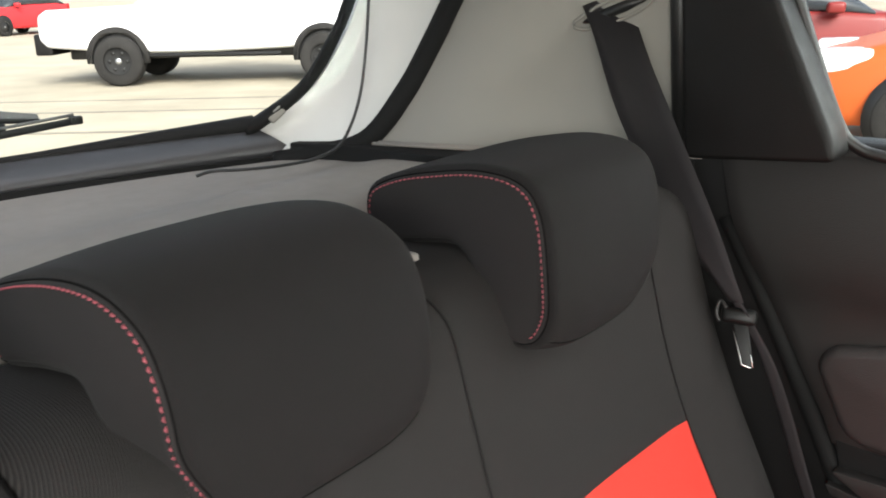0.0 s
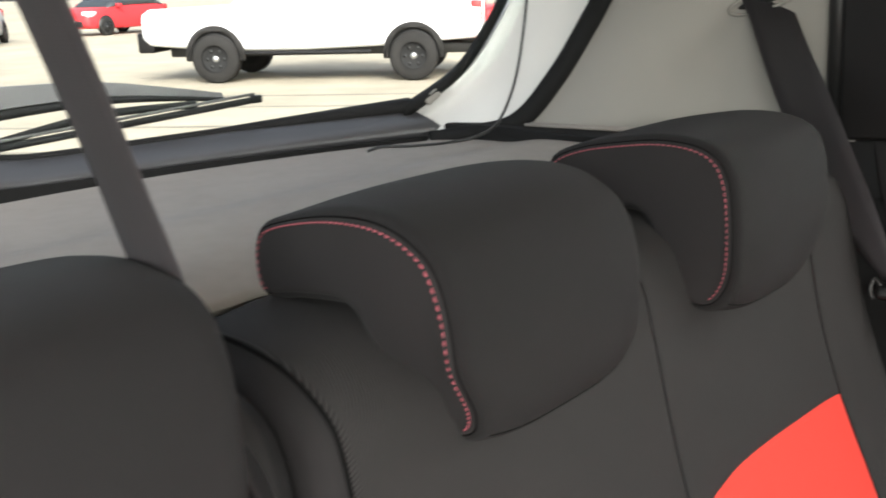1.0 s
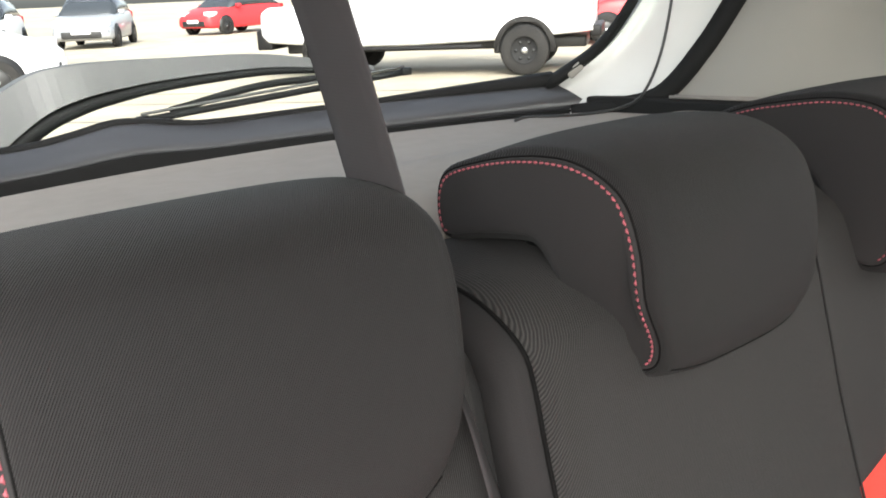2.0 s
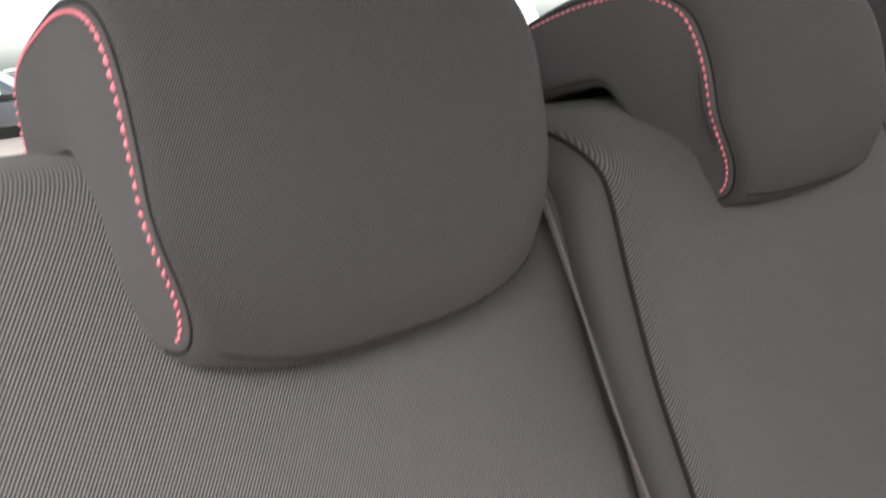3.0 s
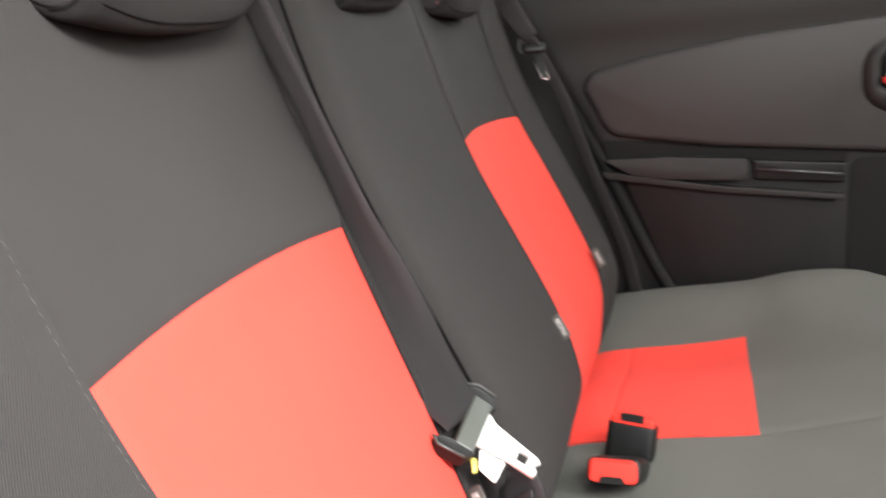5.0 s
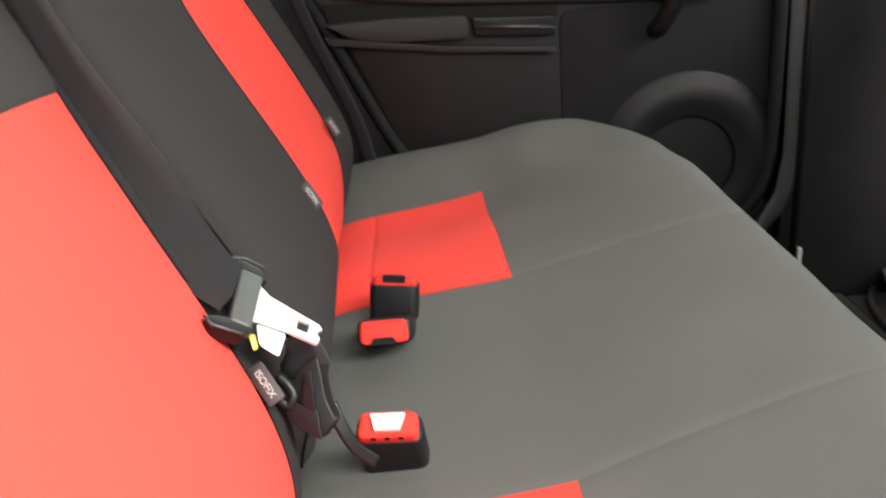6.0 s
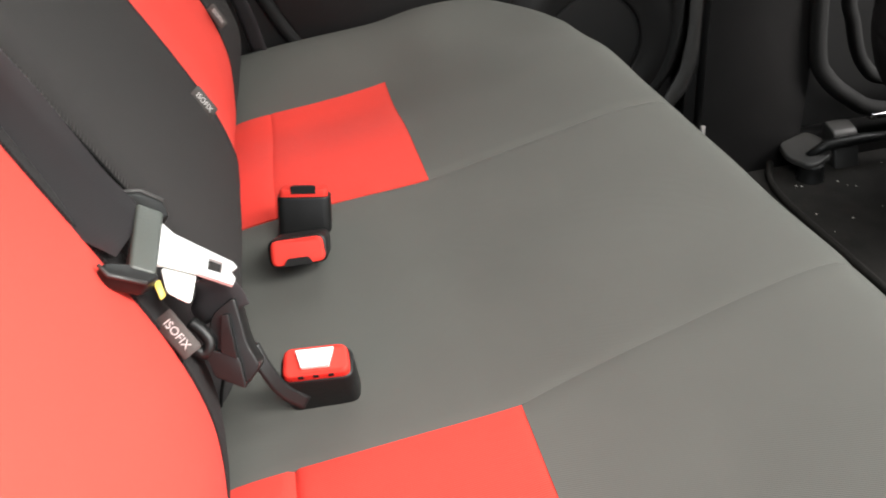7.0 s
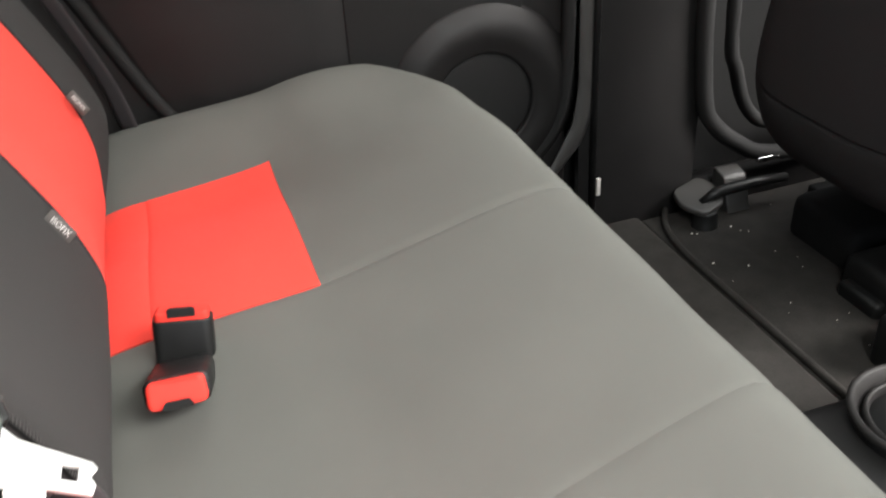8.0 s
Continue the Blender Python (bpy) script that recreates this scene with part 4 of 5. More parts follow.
buckle((-0.126, 0.041, 0.637), (-0.12, -0.99, 0.0), (-0.40, 0.0, 0.92), "white", "black belt buckle with red button and white mark")
buckle((0.038, 0.046, 0.626), (-0.06, -0.99, 0.0), (-0.89, -0.05, 0.45), "slot", "black belt buckle with red button lying in the cushion")
buckle((0.135, 0.034, 0.630), (-0.12, -0.98, -0.10), (0.25, 0.0, 0.97), "slot", "black belt buckle standing up with a red top edge")


# woven tags
def tag(pos, along_, face):
    t = thing("anchor_tag", "small dark woven tag with pale letters at the seat seam", "tag", "seat anchor tags")
    m = framed(pos, along_, face)
    bm = prism(rounded([(-0.014, -0.0062), (0.014, -0.0062), (0.014, 0.0062), (-0.014, 0.0062)], 0.0015, 3), "z", -0.0008, 0.0008)
    bm.transform(m)
    part("cloth", bm, M_tagdark, t)
    cu = bpy.data.curves.new("letters", 'FONT')
    cu.body, cu.size, cu.align_x, cu.align_y, cu.extrude = "ISOFIX", 0.0068, 'CENTER', 'CENTER', 0.0002
    tmp = new("tmp", cu)
    bpy.context.view_layer.update()
    me = bpy.data.meshes.new_from_object(tmp.evaluated_get(bpy.context.evaluated_depsgraph_get()))
    bpy.data.objects.remove(tmp)
    me.materials.clear()
    me.materials.append(M_tagink)
    me.transform(m @ Matrix.Translation((0, 0, 0.0011)))
    o = new("letters", me)
    o.parent = t
    o["label"] = "pale woven letters"


tag((-0.170, 0.1115, 0.711), (-0.455, -0.49, -0.745), (-0.873, 0.08, 0.48))
tag((0.146, 0.1045, 0.725), (0.10, -0.40, -0.91), (-0.75, -0.5, 0.35))
tag((0.470, 0.104, 0.706), (0.10, -0.40, -0.91), (-0.75, -0.5, 0.35))

# ---- left rear door ----
door = tagged(finish("door_1", prism(rounded([(-0.575, 0.30), (-0.575, 1.02), (-0.545, 1.128), (0.10, 1.128), (0.200, 1.10), (0.150, 0.95), (0.10, 0.80), (0.03, 0.62), (-0.10, 0.42), (-0.20, 0.30)], 0.03), "x", 0.662, 0.72), M_plastic, bevel=0.012),
              "closed charcoal rear door panel", "door", kind="structure")
def upper_door(u, v):
    z = lerp(0.835, 1.142, v)
    y = lerp(-0.56, float(np.interp(z, (0.80, 0.86, 0.95, 1.06, 1.142), (0.100, 0.126, 0.176, 0.238, 0.264))), u)
    return (0.657 - 0.010 * step((z - 0.96) / 0.06) * math.sin(math.pi * max(0.0, (z - 0.96) / 0.182)) + 0.012 * v ** 3, y, z)


part("upper_panel", pad(upper_door, 41, 31, -0.02, (0.004, 0.003, 0.002, 0.004)), M_plastic_soft, door, "black upper door panel")


def relief(outline, x0, x1, r, material, name, label="", bevel=0.006):
    return part(name, prism(rounded(outline, r, 6), "x", x0, x1), material, door, label, bevel=bevel)


relief([(0.138, 0.925), (0.124, 0.946), (0.02, 0.966), (-0.10, 0.980), (-0.20, 0.985), (-0.49, 1.000), (-0.49, 0.790), (-0.30, 0.802), (-0.06, 0.823), (0.102, 0.848)], 0.644, 0.67, 0.022, M_padding, "armrest_pad", "brown-grey padded door insert", 0.010)
# Black panel on the door paints the shade above the pull ledge.
relief([(0.112, 0.842), (-0.06, 0.820), (-0.235, 0.812), (-0.235, 0.790), (-0.10, 0.795), (0.105, 0.808)], 0.657, 0.67, 0.004, M_seal, "pull_shade", "black panel painting the shaded recess over the pull ledge", 0.003)
relief([(0.112, 0.812), (0.02, 0.812), (-0.100, 0.804), (-0.098, 0.772), (0.02, 0.778), (0.072, 0.788)], 0.642, 0.67, 0.010, M_plastic_soft, "pull_ledge", "charcoal pull ledge", 0.006)
relief([(-0.106, 0.800), (-0.230, 0.790), (-0.230, 0.762), (-0.108, 0.772)], 0.650, 0.67, 0.004, M_smooth, "switch_plate", "black switch plate", 0.002)
# Lighter tube paints the bright highlight along the plate's upper edge.
part("switch_highlight", tube([(0.647, -0.110, 0.787), (0.647, -0.17, 0.781), (0.648, -0.228, 0.774)], 0.0022, 8), M_lining, door, "grey line painting the highlight on the switch plate edge")
relief([(0.114, 0.794), (-0.06, 0.764), (-0.228, 0.745), (-0.228, 0.737), (-0.06, 0.755), (0.108, 0.782)], 0.645, 0.67, 0.003, M_plastic_soft, "trim_strip", "", 0.003)
# No hollow here: a flat black panel paints the recess's shade.
relief([(-0.238, 0.795), (-0.50, 0.79), (-0.50, 0.60), (-0.236, 0.60)], 0.660, 0.667, 0.02, M_seal, "recess", "flat black panel painting the shaded door recess", 0.002)
part("grab_handle", tube(smoothline([(0.640, -0.42, 0.985), (0.622, -0.425, 0.90), (0.622, -0.41, 0.82), (0.640, -0.390, 0.765), (0.665, -0.385, 0.750)], 6), 0.016, 10, flat=0.8), M_smooth, door, "black grab handle")
# inner handle in its bowl
hy, hz = -0.327, 0.915


def oval(hw, hh, p, dz=0.0, flat=1.0):
    """Rounded rectangle round the handle; flat trims its upper edge."""
    out = []
    for a in np.linspace(0, 2 * math.pi, 48, endpoint=False):
        c, s = math.cos(a), math.sin(a)
        out.append((hy + hw * math.copysign(abs(c) ** (2 / p), c), hz + dz + hh * min(flat, math.copysign(abs(s) ** (2 / p), s))))
    return out


bm = B()
rings_ = [[bm.verts.new((x, *q)) for q in o] for x, o in ((0.660, oval(0.082, 0.060, 2.6, -0.004)), (0.644, oval(0.079, 0.056, 2.7, -0.004)), (0.637, oval(0.070, 0.046, 3, -0.003)), (0.635, oval(0.062, 0.034, 4, -0.001)),
          (0.637, oval(0.0575, 0.027, 5)), (0.650, oval(0.0555, 0.025, 5)))]
for a, b in zip(rings_, rings_[1:]):
    for k in range(48):
        bm.faces.new((a[k], a[(k + 1) % 48], b[(k + 1) % 48], b[k]))
bez = part("handle_bezel", bm, M_plastic_soft, door, "charcoal handle surround")
part("bowl", prism(oval(0.0575, 0.027, 5), "x", 0.6425, 0.652), M_seal, bez, "dark hollow")
part("bowl_plate", prism([(hy + 0.018, hz - 0.010), (hy - 0.042, hz - 0.010), (hy - 0.042, hz + 0.016), (hy + 0.018, hz + 0.016)], "x", 0.6405, 0.645), M_plastic, bez, bevel=0.001)
part("lever", tube(smoothline([(0.630, hy + 0.050, 0.911), (0.628, hy + 0.036, 0.907), (0.627, hy + 0.022, 0.903), (0.627, hy, 0.900), (0.629, hy - 0.046, 0.898)], 5), 0.0042, 10, flat=0.8), M_chrome, bez, "chrome lever")
boxpart("lock_knob", (0.632, 0.645, hy + 0.034, hy + 0.048, 0.912, 0.930), M_plastic_soft, bez, "", 0.003)
boxpart("lock_mark", (0.626, 0.636, hy + 0.044, hy + 0.054, 0.900, 0.909), M_redp, bez, "red lock mark", 0.002)
# loudspeaker
sy, sz = -0.432, 0.533
RX = Matrix.Translation((0.655, sy, sz)) @ pose(0, 0, 0, 0, -90, 0)
sp = part("speaker_boss", lathe([(0.160, -0.010), (0.146, -0.003), (0.132, 0.006), (0.118, 0.011), (0.104, 0.011), (0.092, 0.008), (0.084, 0.006), (0.080, 0.006), (0.078, 0.002), (0.078, 0.0)], 56, RX), M_plastic, door, "round speaker housing")
part("speaker_grille", lathe([(0.0, 0.004), (0.05, 0.0035), (0.072, 0.002), (0.0775, 0.001), (0.0775, 0.0)], 48, RX), M_seal, sp, "black speaker grille")
# seals round the door
part("door_seal", tube(smoothline([(0.665, -0.560, 1.12), (0.655, -0.572, 0.90), (0.655, -0.572, 0.62), (0.655, -0.560, 0.50), (0.655, -0.520, 0.435), (0.66, -0.46, 0.40)], 6), 0.011, 8), M_seal, door, "black rubber seal")
part("door_seal", tube(smoothline([(0.668, 0.248, 1.06), (0.666, 0.186, 0.95), (0.664, 0.110, 0.80), (0.664, 0.040, 0.64), (0.664, 0.0, 0.57)], 6), 0.010, 8), M_seal, door, "black rubber seal")
part("window_seal", tube([(0.672, -0.56, 1.137), (0.672, 0.10, 1.137)], 0.006, 8), M_rubber, door, "black rubber sill seal")
part("window_seal", tube(smoothline([(0.668, 0.095, 1.138), (0.668, 0.126, 1.146), (0.664, 0.149, 1.175), (0.650, 0.200, 1.31), (0.635, 0.240, 1.43)], 6), 0.006, 8), M_rubber, door, "black rubber seal")
g = part("side_window", pad(lambda u, v: (lerp(0.682, 0.645, v), lerp(-0.57, 0.165 + 0.09 * v, u), lerp(1.12, 1.45, v)), 9, 9, -0.004, (0,) * 4), M_glass, door, "clear side window")
g.visible_shadow = False
# black body trim behind the door
slab("side_trim", (0.668, 0.72, 0.0, 0.62, 0.30, 1.150), M_plastic, "black side trim between door and backrest", "trim", 0.01)
bm = pad(lambda u, v: (0.664 - 0.008 * math.sin(math.pi * u), lerp(-0.60, -0.825, u), lerp(0.24, 1.12, v)), 9, 15, 0.02, (0.004, 0.004, 0, 0))
post = tagged(finish("pillar_lining", bm, M_plastic), "black middle pillar lining", "trim", kind="structure")
part("pillar_edge", tube([(0.658, -0.622, 0.30), (0.658, -0.622, 1.12)], 0.006, 8), M_smooth, post)
part("door_seal", tube(smoothline([(0.655, -0.800, 1.10), (0.655, -0.806, 0.75), (0.655, -0.812, 0.58), (0.655, -0.825, 0.46), (0.655, -0.850, 0.412), (0.655, -0.898, 0.370), (0.655, -0.96, 0.338), (0.655, -1.10, 0.325), (0.655, -1.5, 0.325)], 5), 0.015, 8), M_seal, post, "black rubber seal of the front door")
part("door_seal", tube(smoothline([(0.668, -0.866, 1.10), (0.668, -0.872, 0.60), (0.668, -0.890, 0.50), (0.668, -0.925, 0.42), (0.668, -0.99, 0.385), (0.668, -1.2, 0.375), (0.668, -1.5, 0.375)], 5), 0.012, 8), M_seal, post, "inner lip of the seal")
boxpart("clip", (0.648, 0.654, -0.633, -0.626, 0.330, 0.362), M_tagink, post, "small pale clip", 0.001)
bm = pad(lambda u, v: tuple(polyf([(0.655, -0.588, 0.95), (0.655, -0.592, 0.62), (0.655, -0.592, 0.53), (0.655, -0.582, 0.465), (0.655, -0.545, 0.400), (0.655, -0.50, 0.36)])(v).lerp(polyf([(0.662, -0.620, 0.95), (0.662, -0.621, 0.62), (0.662, -0.621, 0.48), (0.662, -0.605, 0.430), (0.662, -0.565, 0.385), (0.662, -0.51, 0.335)])(v), u) - Vector((0.006 * math.sin(math.pi * u), 0, 0))), 7, 40, -0.010, (0.001,) * 4)
tagged(finish("door_flange", bm, M_cap), "grey curved flange between the door edge and the pillar", "trim", kind="structure")
slab("door_sill", (0.668, 0.72, -1.9, -0.30, 0.22, 0.30), M_plastic, "black door sill cover", "trim", 0.02)

# ---- floor, front seat, console ----
slab("floor_step", (-0.55, 0.655, -0.712, -0.25, 0.24, 0.270), M_carpet, "dark carpeted step in front of the bench", "floor", 0.012)
tagged(finish("step_lip", tube(smoothline([(0.10, -0.724, 0.266), (0.35, -0.722, 0.266), (0.52, -0.722, 0.266), (0.60, -0.736, 0.266), (0.655, -0.766, 0.266)], 6), 0.006, 8), M_carpet), "worn dark lip along the carpeted step", "trim", kind="structure")
tagged(boxpart("floor_mat", (0.11, 0.65, -1.15, -0.712, 0.24, 0.262), M_carpet, None, "", 0.008), "black carpet mat with pale grit", "mat")
bm = B()
rng = random.Random(4)
for i in range(28):
    p = Vector((rng.uniform(0.2, 0.6), rng.uniform(-1.0, -0.72), 0.262))
    bmesh.ops.create_icosphere(bm, subdivisions=1, radius=rng.uniform(0.0006, 0.002), matrix=Matrix.Translation(p))
tagged(finish("grit", bm, M_dirt), "pale grit scattered over the mat", "grit", kind="stuff")
rail = thing("seat_rail_cover", "grey-black plastic cover on the front seat rail", "rail cover")
bm = prism(rounded([(0.648, -0.772), (0.672, -0.838), (0.642, -0.854), (0.590, -0.842), (0.566, -0.790), (0.604, -0.764)], 0.016, 5), "z", 0.291, 0.302)
for v in bm.verts:
    v.co.z += 0.10 * (v.co.x - 0.60)
part("cap", bm, M_cap, rail, "grey scuffed cap", bevel=0.003)
part("stem", lathe([(0.026, 0.0), (0.022, 0.006), (0.020, 0.030), (0.020, 0.034)], 24, Matrix.Translation((0.588, -0.803, 0.258))), M_smooth, rail)
part("back_plate", prism(rounded([(0.60, 0.258), (0.66, 0.258), (0.66, 0.330), (0.625, 0.322)], 0.008), "y", -0.905, -0.860), M_cap, rail, "grey back plate", bevel=0.004)
part("strut", tube([(0.600, -0.800, 0.300), (0.600, -0.83, 0.314), (0.600, -0.90, 0.316), (0.600, -0.97, 0.312)], [0.006, 0.010, 0.010, 0.008], 8), M_smooth, rail, "black lever")
boxpart("end_plate", (0.640, 0.655, -0.985, -0.940, 0.325, 0.336), M_chrome, rail, "bright metal end", 0.002)

fsx = along([(0.462, -0.81), (0.50, -0.785), (0.57, -0.770), (0.70, -0.79), (0.90, -0.86), (1.05, -0.92)])


def fback(u, v):
    z, y, _ = fsx(v)
    t = 2 * u - 1
    return (0.335 + 0.218 * t * (1 - 0.1 * v), y - 0.07 * abs(t) ** 3.5, z + 0.03 * abs(t) ** 4 * (1 - v))


fs_ = thing("front_seat", "dark grey cloth front passenger seat seen from behind", "seat")
part("back_panel", pad(fback, 29, 30, -0.06, (0.012, 0.012, 0, 0.003), v=(0.175, 1)), M_fine, fs_)
part("lower_panel", pad(fback, 29, 14, -0.06, (0.012, 0.012, 0.006, 0.003), v=(0, 0.17)), M_fine, fs_)
boxpart("seat_pan", (0.14, 0.52, -1.30, -0.90, 0.42, 0.52), M_grey, fs_, "", 0.04)
boxpart("rail", (0.54, 0.58, -1.30, -1.00, 0.25, 0.30), M_smooth, fs_, "", 0.006)
boxpart("rail", (0.14, 0.20, -1.30, -0.80, 0.25, 0.34), M_smooth, fs_, "", 0.015)
boxpart("rail_block", (0.37, 0.52, -1.10, -0.915, 0.25, 0.335), M_seal, fs_, "", 0.02)
boxpart("rail_block", (0.23, 0.36, -1.08, -0.885, 0.25, 0.320), M_smooth, fs_, "", 0.02)
boxpart("rail_tip", (0.26, 0.34, -0.90, -0.868, 0.252, 0.285), M_smooth, fs_, "", 0.008)
# console with a cup holder
con = thing("centre_console", "black plastic centre console with a round cup holder", "console")
boxpart("console_body", (-0.10, 0.10, -1.60, -0.56, 0.24, 0.335), M_plastic, con, "", 0.03)
CH = Matrix.Translation((0.015, -0.705, 0.334))
ch = part("cup_holder", lathe([(0.078, 0.0), (0.085, 0.016), (0.085, 0.021), (0.081, 0.024), (0.077, 0.021), (0.070, 0.006), (0.068, 0.0)], 48, CH, False), M_plastic_soft, con, "raised round cup holder rim")
part("inner_rim", lathe([(0.066, 0.0), (0.066, 0.011), (0.063, 0.014), (0.060, 0.011), (0.058, 0.0)], 48, CH, False), M_plastic_soft, ch)
part("cup_floor", lathe([(0.079, 0.0), (0.079, 0.002), (0.0, 0.002)], 32, CH), M_seal, ch)


# ---- vehicles in the yard ----
def wheel(parent, x, y, r, w, rim, m):
    W = m @ Matrix.Translation((x, y, r)) @ pose(0, 0, 0, 90, 0, 0)
    t = part("wheel", lathe([(r * 0.58, -w / 2), (r * 0.92, -w / 2), (r, -w * 0.36), (r, w * 0.36), (r * 0.92, w / 2), (r * 0.58, w / 2)], 28, W, False), M_tyre, parent, "dark wheel")
    part("rim", lathe([(0.0, -w * 0.30), (r * 0.15, -w * 0.34), (r * 0.2, -w * 0.28), (r * 0.5, -w * 0.30), (r * 0.58, -w * 0.42), (r * 0.60, 0), (r * 0.58, w * 0.42), (r * 0.5, w * 0.30), (0.0, w * 0.30)], 28, W), rim, t, "round rim")
    side = w if y < 0 else -w
    part("hub_cap", lathe([(0.0, side * 0.40), (r * 0.10, side * 0.40), (r * 0.14, side * 0.30), (r * 0.14, 0.0)], 16, W), M_alloy, t, "pale hub")
    for k in range(6):
        a = k * math.pi / 3
        q = Matrix.Translation((r * 0.36 * math.cos(a), r * 0.36 * math.sin(a), side * 0.31))
        bm = B()
        bmesh.ops.create_cone(bm, cap_ends=True, segments=8, radius1=r * 0.075, radius2=r * 0.06, depth=0.02, matrix=q)
        bm.transform(W)
        part("rim_hole", bm, M_rubber, t)


def loft(sections, n=10):
    """Body from cross sections: x, half width low, half width high, z low, z high."""
    bm = B()
    rings = []
    for x, wl, wh, zl, zh in sections:
        ring = []
        pts = rounded([(-wl, zl), (wl, zl), (wl * 1.02, lerp(zl, zh, 0.45)), (wh, zh), (-wh, zh), (-wl * 1.02, lerp(zl, zh, 0.45))], 0.10, 3)
        ring = [bm.verts.new((x, a, b)) for a, b in pts]
        rings.append(ring)
    k = len(rings[0])
    for a, b in zip(rings, rings[1:]):
        for j in range(k):
            bm.faces.new((a[j], a[(j + 1) % k], b[(j + 1) % k], b[j]))
    bm.faces.new(rings[0][::-1])
    bm.faces.new(rings[-1])
    return bm


def pickup(m):
    c = thing("pickup_truck", "white double-cab pickup truck with black steel wheels", "pickup truck")
    bm = loft([(-2.45, 0.86, 0.84, 0.62, 1.02), (-2.35, 0.90, 0.86, 0.55, 1.08), (-1.2, 0.91, 0.89, 0.46, 1.12), (0.0, 0.91, 0.89, 0.46, 1.14), (1.2, 0.91, 0.90, 0.50, 1.18), (2.6, 0.90, 0.88, 0.60, 1.18)])
    bm.transform(m)
    part("body", bm, M_white, c, "white body")
    bm = loft([(-1.05, 0.86, 0.80, 1.10, 1.16), (-0.35, 0.85, 0.66, 1.12, 1.72), (0.2, 0.85, 0.66, 1.12, 1.78), (1.0, 0.85, 0.66, 1.14, 1.74), (1.18, 0.86, 0.74, 1.14, 1.20)])
    bm.transform(m)
    cab = part("cab", bm, M_white, c, "white cab")
    for x0, x1 in ((-0.30, 0.18), (0.26, 0.92)):
        for s in (-1, 1):
            bm = prism([(x0 - 0.2 * (x0 < 0), 1.20), (x1, 1.20), (x1, 1.60), (x0, 1.60)], "y", s * 0.80 - 0.02, s * 0.80 + 0.02)
            bm.transform(m)
            part("cab_window", bm, M_dglass, cab, "dark side window", smooth=False)
    for x in (-1.34, 1.625):
        for s in (-1, 1):
            arc = lambda r, dz: [(x + r * math.cos(a), 0.36 + dz + r * math.sin(a)) for a in np.linspace(-0.15, math.pi + 0.15, 25)]
            bm = prism(arc(0.445, 0.035) + arc(0.375, 0.02)[::-1], "y", s * 0.915 - 0.04, s * 0.915 + 0.04)
            bm.transform(m)
            part("wheel_arch", bm, M_tyre, c, "rugged black wheel arch")
            bm = prism(arc(0.385, 0.02), "y", s * 0.895 - 0.03, s * 0.895 + 0.03)
            bm.transform(m)
            part("wheel_well", bm, M_rubber, c)
            wheel(c, x, s * 0.86, 0.355, 0.25, M_rim, m)
    for n_, ext, mt in (("front_bumper", (-2.55, -2.30, -0.86, 0.86, 0.45, 0.75), M_plastic), ("rear_bumper", (2.55, 2.72, -0.85, 0.85, 0.52, 0.68), M_plastic),
                        ("side_step", (-1.0, 1.0, -0.93, -0.86, 0.40, 0.46), M_plastic), ("side_step", (-1.0, 1.0, 0.86, 0.93, 0.40, 0.46), M_plastic), ("chassis", (-2.2, 2.5, -0.5, 0.5, 0.36, 0.52), M_rubber),
                        ("tail_lamp", (2.45, 2.62, -0.90, -0.80, 0.82, 1.12), M_tail), ("tail_lamp", (2.45, 2.62, 0.80, 0.90, 0.82, 1.12), M_tail),
                        ("headlight", (-2.42, -2.15, -0.91, -0.70, 0.85, 1.02), M_lamp), ("headlight", (-2.42, -2.15, 0.70, 0.91, 0.85, 1.02), M_lamp),
                        ("door_handle", (0.0, 0.16, 0.895, 0.925, 1.00, 1.035), M_chrome), ("door_handle", (0.95, 1.11, 0.895, 0.925, 1.00, 1.035), M_chrome)):
        boxpart(n_, ext, mt, c, "", 0.03 if n_ != "door_handle" else 0.01, None).data.transform(m)
    return c


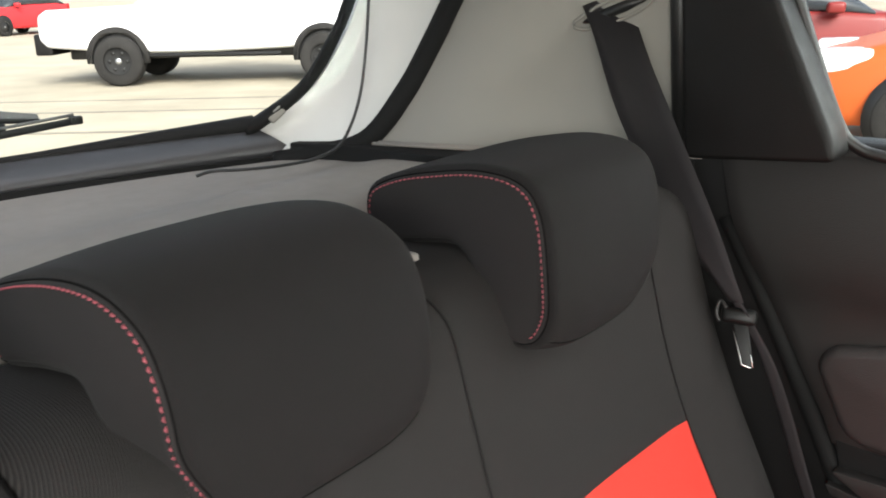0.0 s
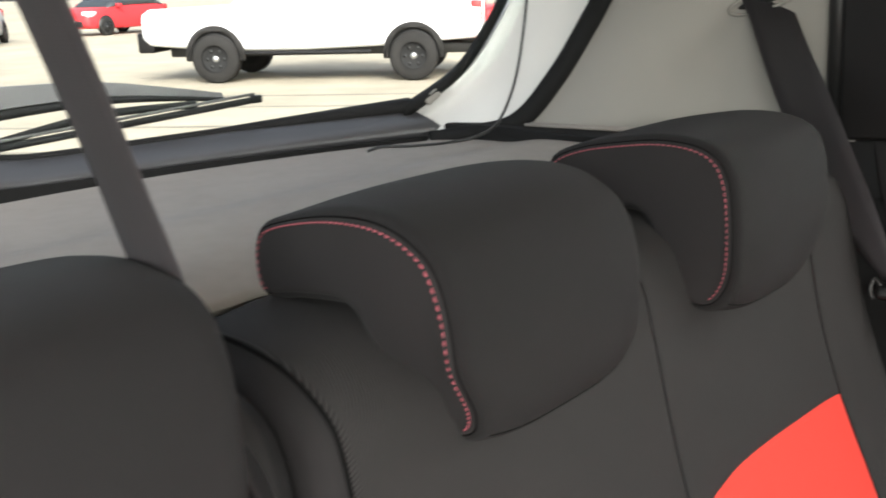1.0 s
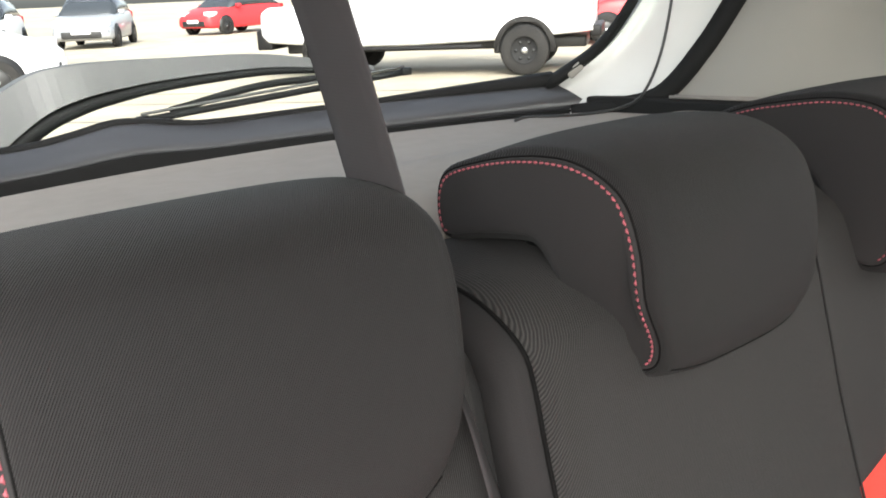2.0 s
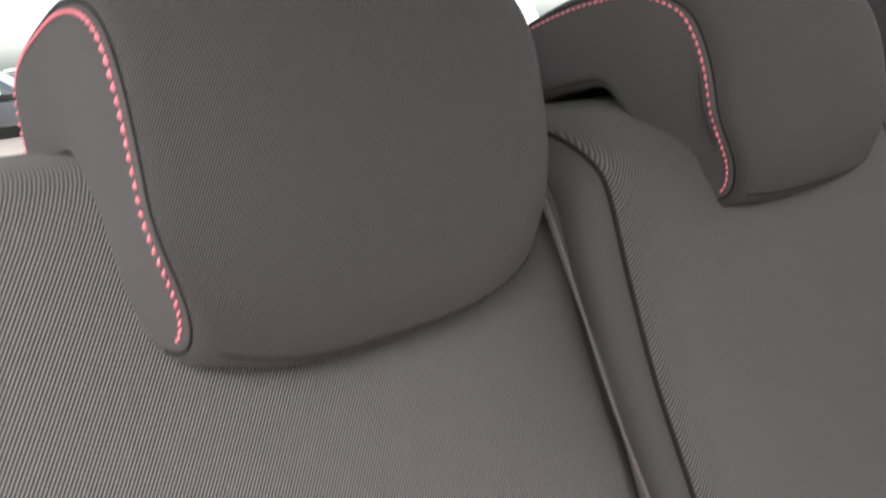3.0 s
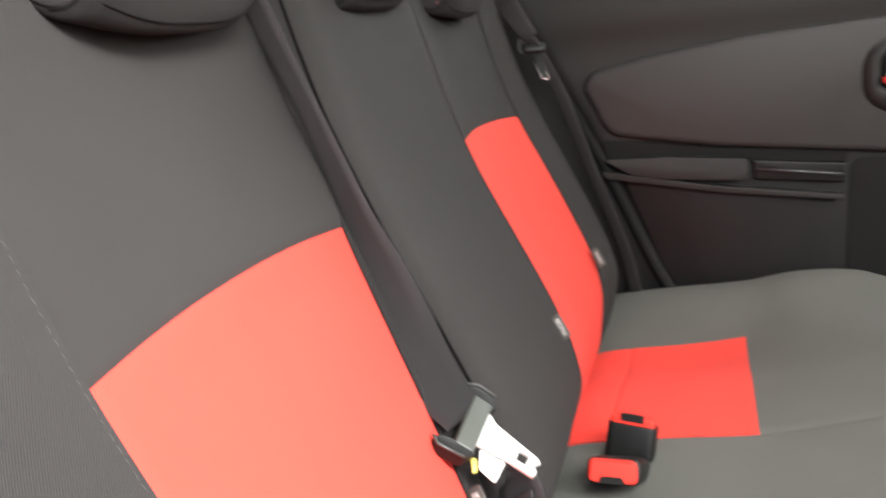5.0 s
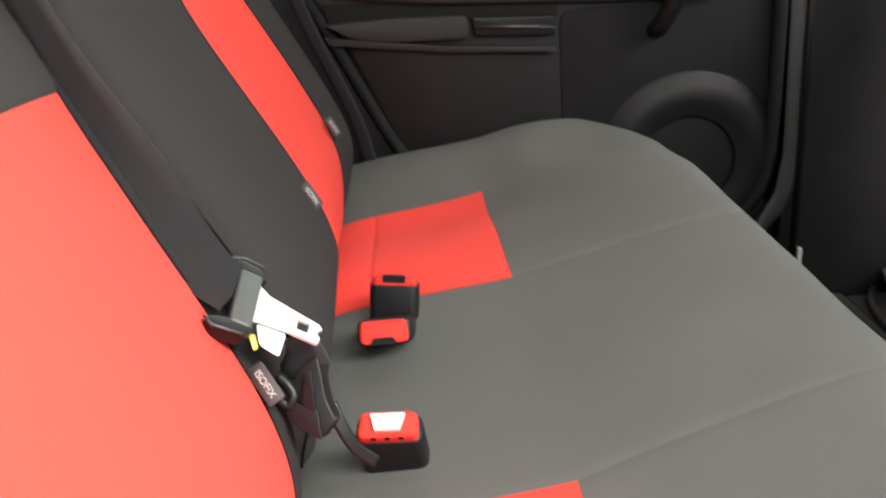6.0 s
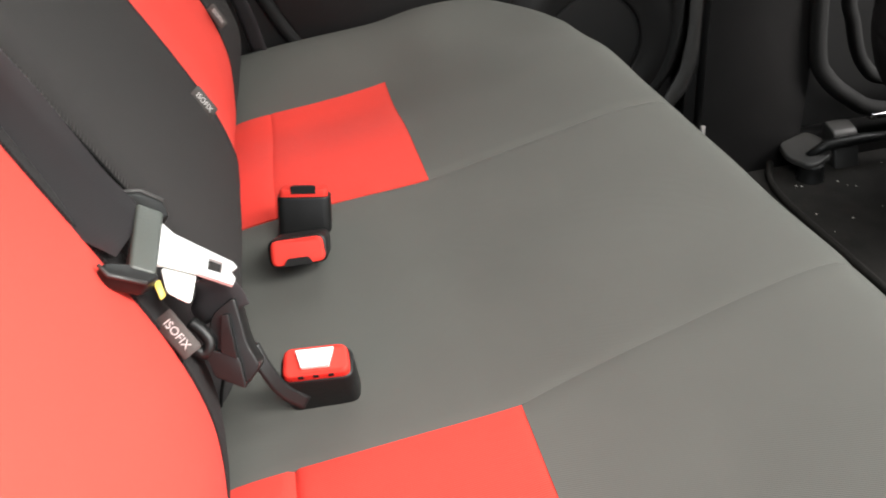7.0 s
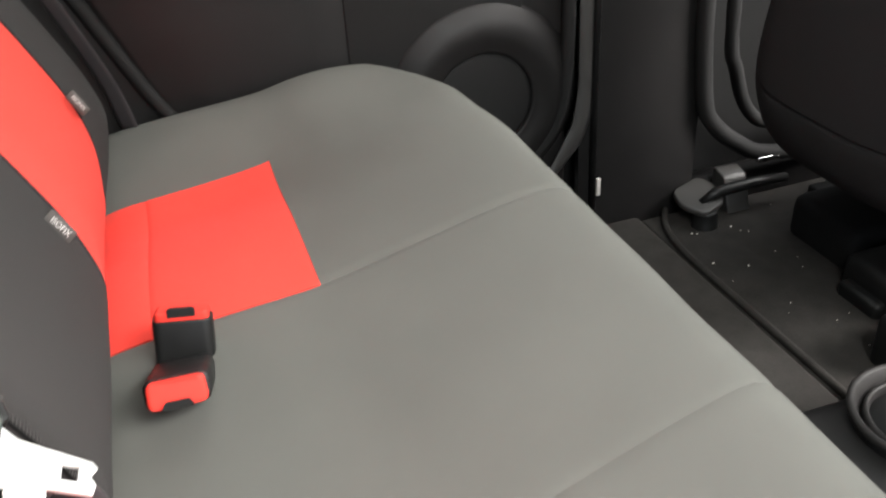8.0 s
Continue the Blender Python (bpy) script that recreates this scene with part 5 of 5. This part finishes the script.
def hatch(m, paint, label, colour):
    c = thing("parked_car", label, "car", "parked cars")
    bm = loft([(-2.0, 0.70, 0.66, 0.32, 0.62), (-1.85, 0.80, 0.74, 0.24, 0.74), (-1.2, 0.85, 0.80, 0.22, 0.92), (0, 0.86, 0.82, 0.22, 0.98), (1.3, 0.85, 0.80, 0.24, 1.00), (1.85, 0.80, 0.74, 0.28, 0.98), (1.98, 0.70, 0.66, 0.36, 0.80)])
    bm.transform(m)
    part("body", bm, paint, c, colour + " body")
    bm = loft([(-1.05, 0.78, 0.70, 0.90, 0.94), (-0.35, 0.78, 0.60, 0.94, 1.42), (0.3, 0.78, 0.60, 0.95, 1.49), (1.2, 0.77, 0.58, 0.96, 1.44), (1.75, 0.74, 0.64, 0.94, 1.0)])
    bm.transform(m)
    part("glasshouse", bm, M_dglass, c, "dark windows")
    bm = pad(lambda u, v: (lerp(-0.40, 1.25, u), lerp(-0.60, 0.60, v), 1.455 + 0.05 * math.sin(math.pi * u) - 0.03 * (2 * v - 1) ** 2), 13, 9, 0.03, (0,) * 4)
    bm.transform(m)
    part("roof", bm, paint, c, colour + " roof")
    for x in (-1.25, 1.25):
        for s in (-1, 1):
            bm = lathe([(0.0, -0.02), (0.35, -0.02), (0.35, 0.02), (0.0, 0.02)], 28, Matrix.Translation((x, s * 0.855, 0.32)) @ pose(0, 0, 0, 90, 0, 0))
            bm.transform(m)
            part("wheel_well", bm, M_rubber, c)
            wheel(c, x, s * 0.80, 0.30, 0.19, M_alloy, m)
    for s in (-1, 1):
        for n_, ext, mt in (("headlight", (-1.93, -1.55, s * 0.62 - 0.16, s * 0.62 + 0.16, 0.62, 0.80), M_lamp), ("tail_lamp", (1.80, 1.97, s * 0.68 - 0.10, s * 0.68 + 0.10, 0.72, 0.98), M_tail),
                            ("mirror", (-0.72, -0.55, s * 0.92 - 0.09, s * 0.92 + 0.09, 0.92, 1.05), paint)):
            boxpart(n_, ext, mt, c, "", 0.04).data.transform(m)
    boxpart("grille", (-2.02, -1.9, -0.55, 0.55, 0.30, 0.50), M_rubber, c, "", 0.03).data.transform(m)
    boxpart("number_plate", (-2.05, -2.01, -0.26, 0.26, 0.42, 0.53), M_tag, c, "blank white plate", 0.005).data.transform(m)
    return c


TRK = math.degrees(math.atan2(12.2 - 9.8, 7.36 - 9.3))
pickup(Matrix.Translation(((9.3 + 7.36) / 2, (9.8 + 12.2) / 2, 0)) @ pose(0, 0, 0, 0, 0, TRK + 180) @ Matrix.Translation((0, 0.0, 0)))
hatch(pose(15.5, 12.0, 0, 0, 0, TRK + 190), M_redcar, "red hatchback parked beyond the pickup", "red")
hatch(pose(14.5, 30.5, 0, 0, 0, 20), M_redcar, "red hatchback parked across the yard", "red")
hatch(pose(8.5, 27.5, 0, 0, 0, 60), M_silver, "silver car parked across the yard", "silver")
hatch(pose(5.2, 27.0, 0, 0, 0, 65), M_white, "white car parked across the yard", "white")
hatch(pose(1.45, 13.85, 0, 0, 0, 160), M_white, "white car parked behind the pickup", "white")
hatch(pose(7.9, 0.15, 0, 0, 0, 285), M_orange, "orange hatchback parked beside the car", "orange")
hatch(pose(11.0, 3.6, 0, 0, 0, 110), M_maroon, "dark red car parked behind the orange one", "red")
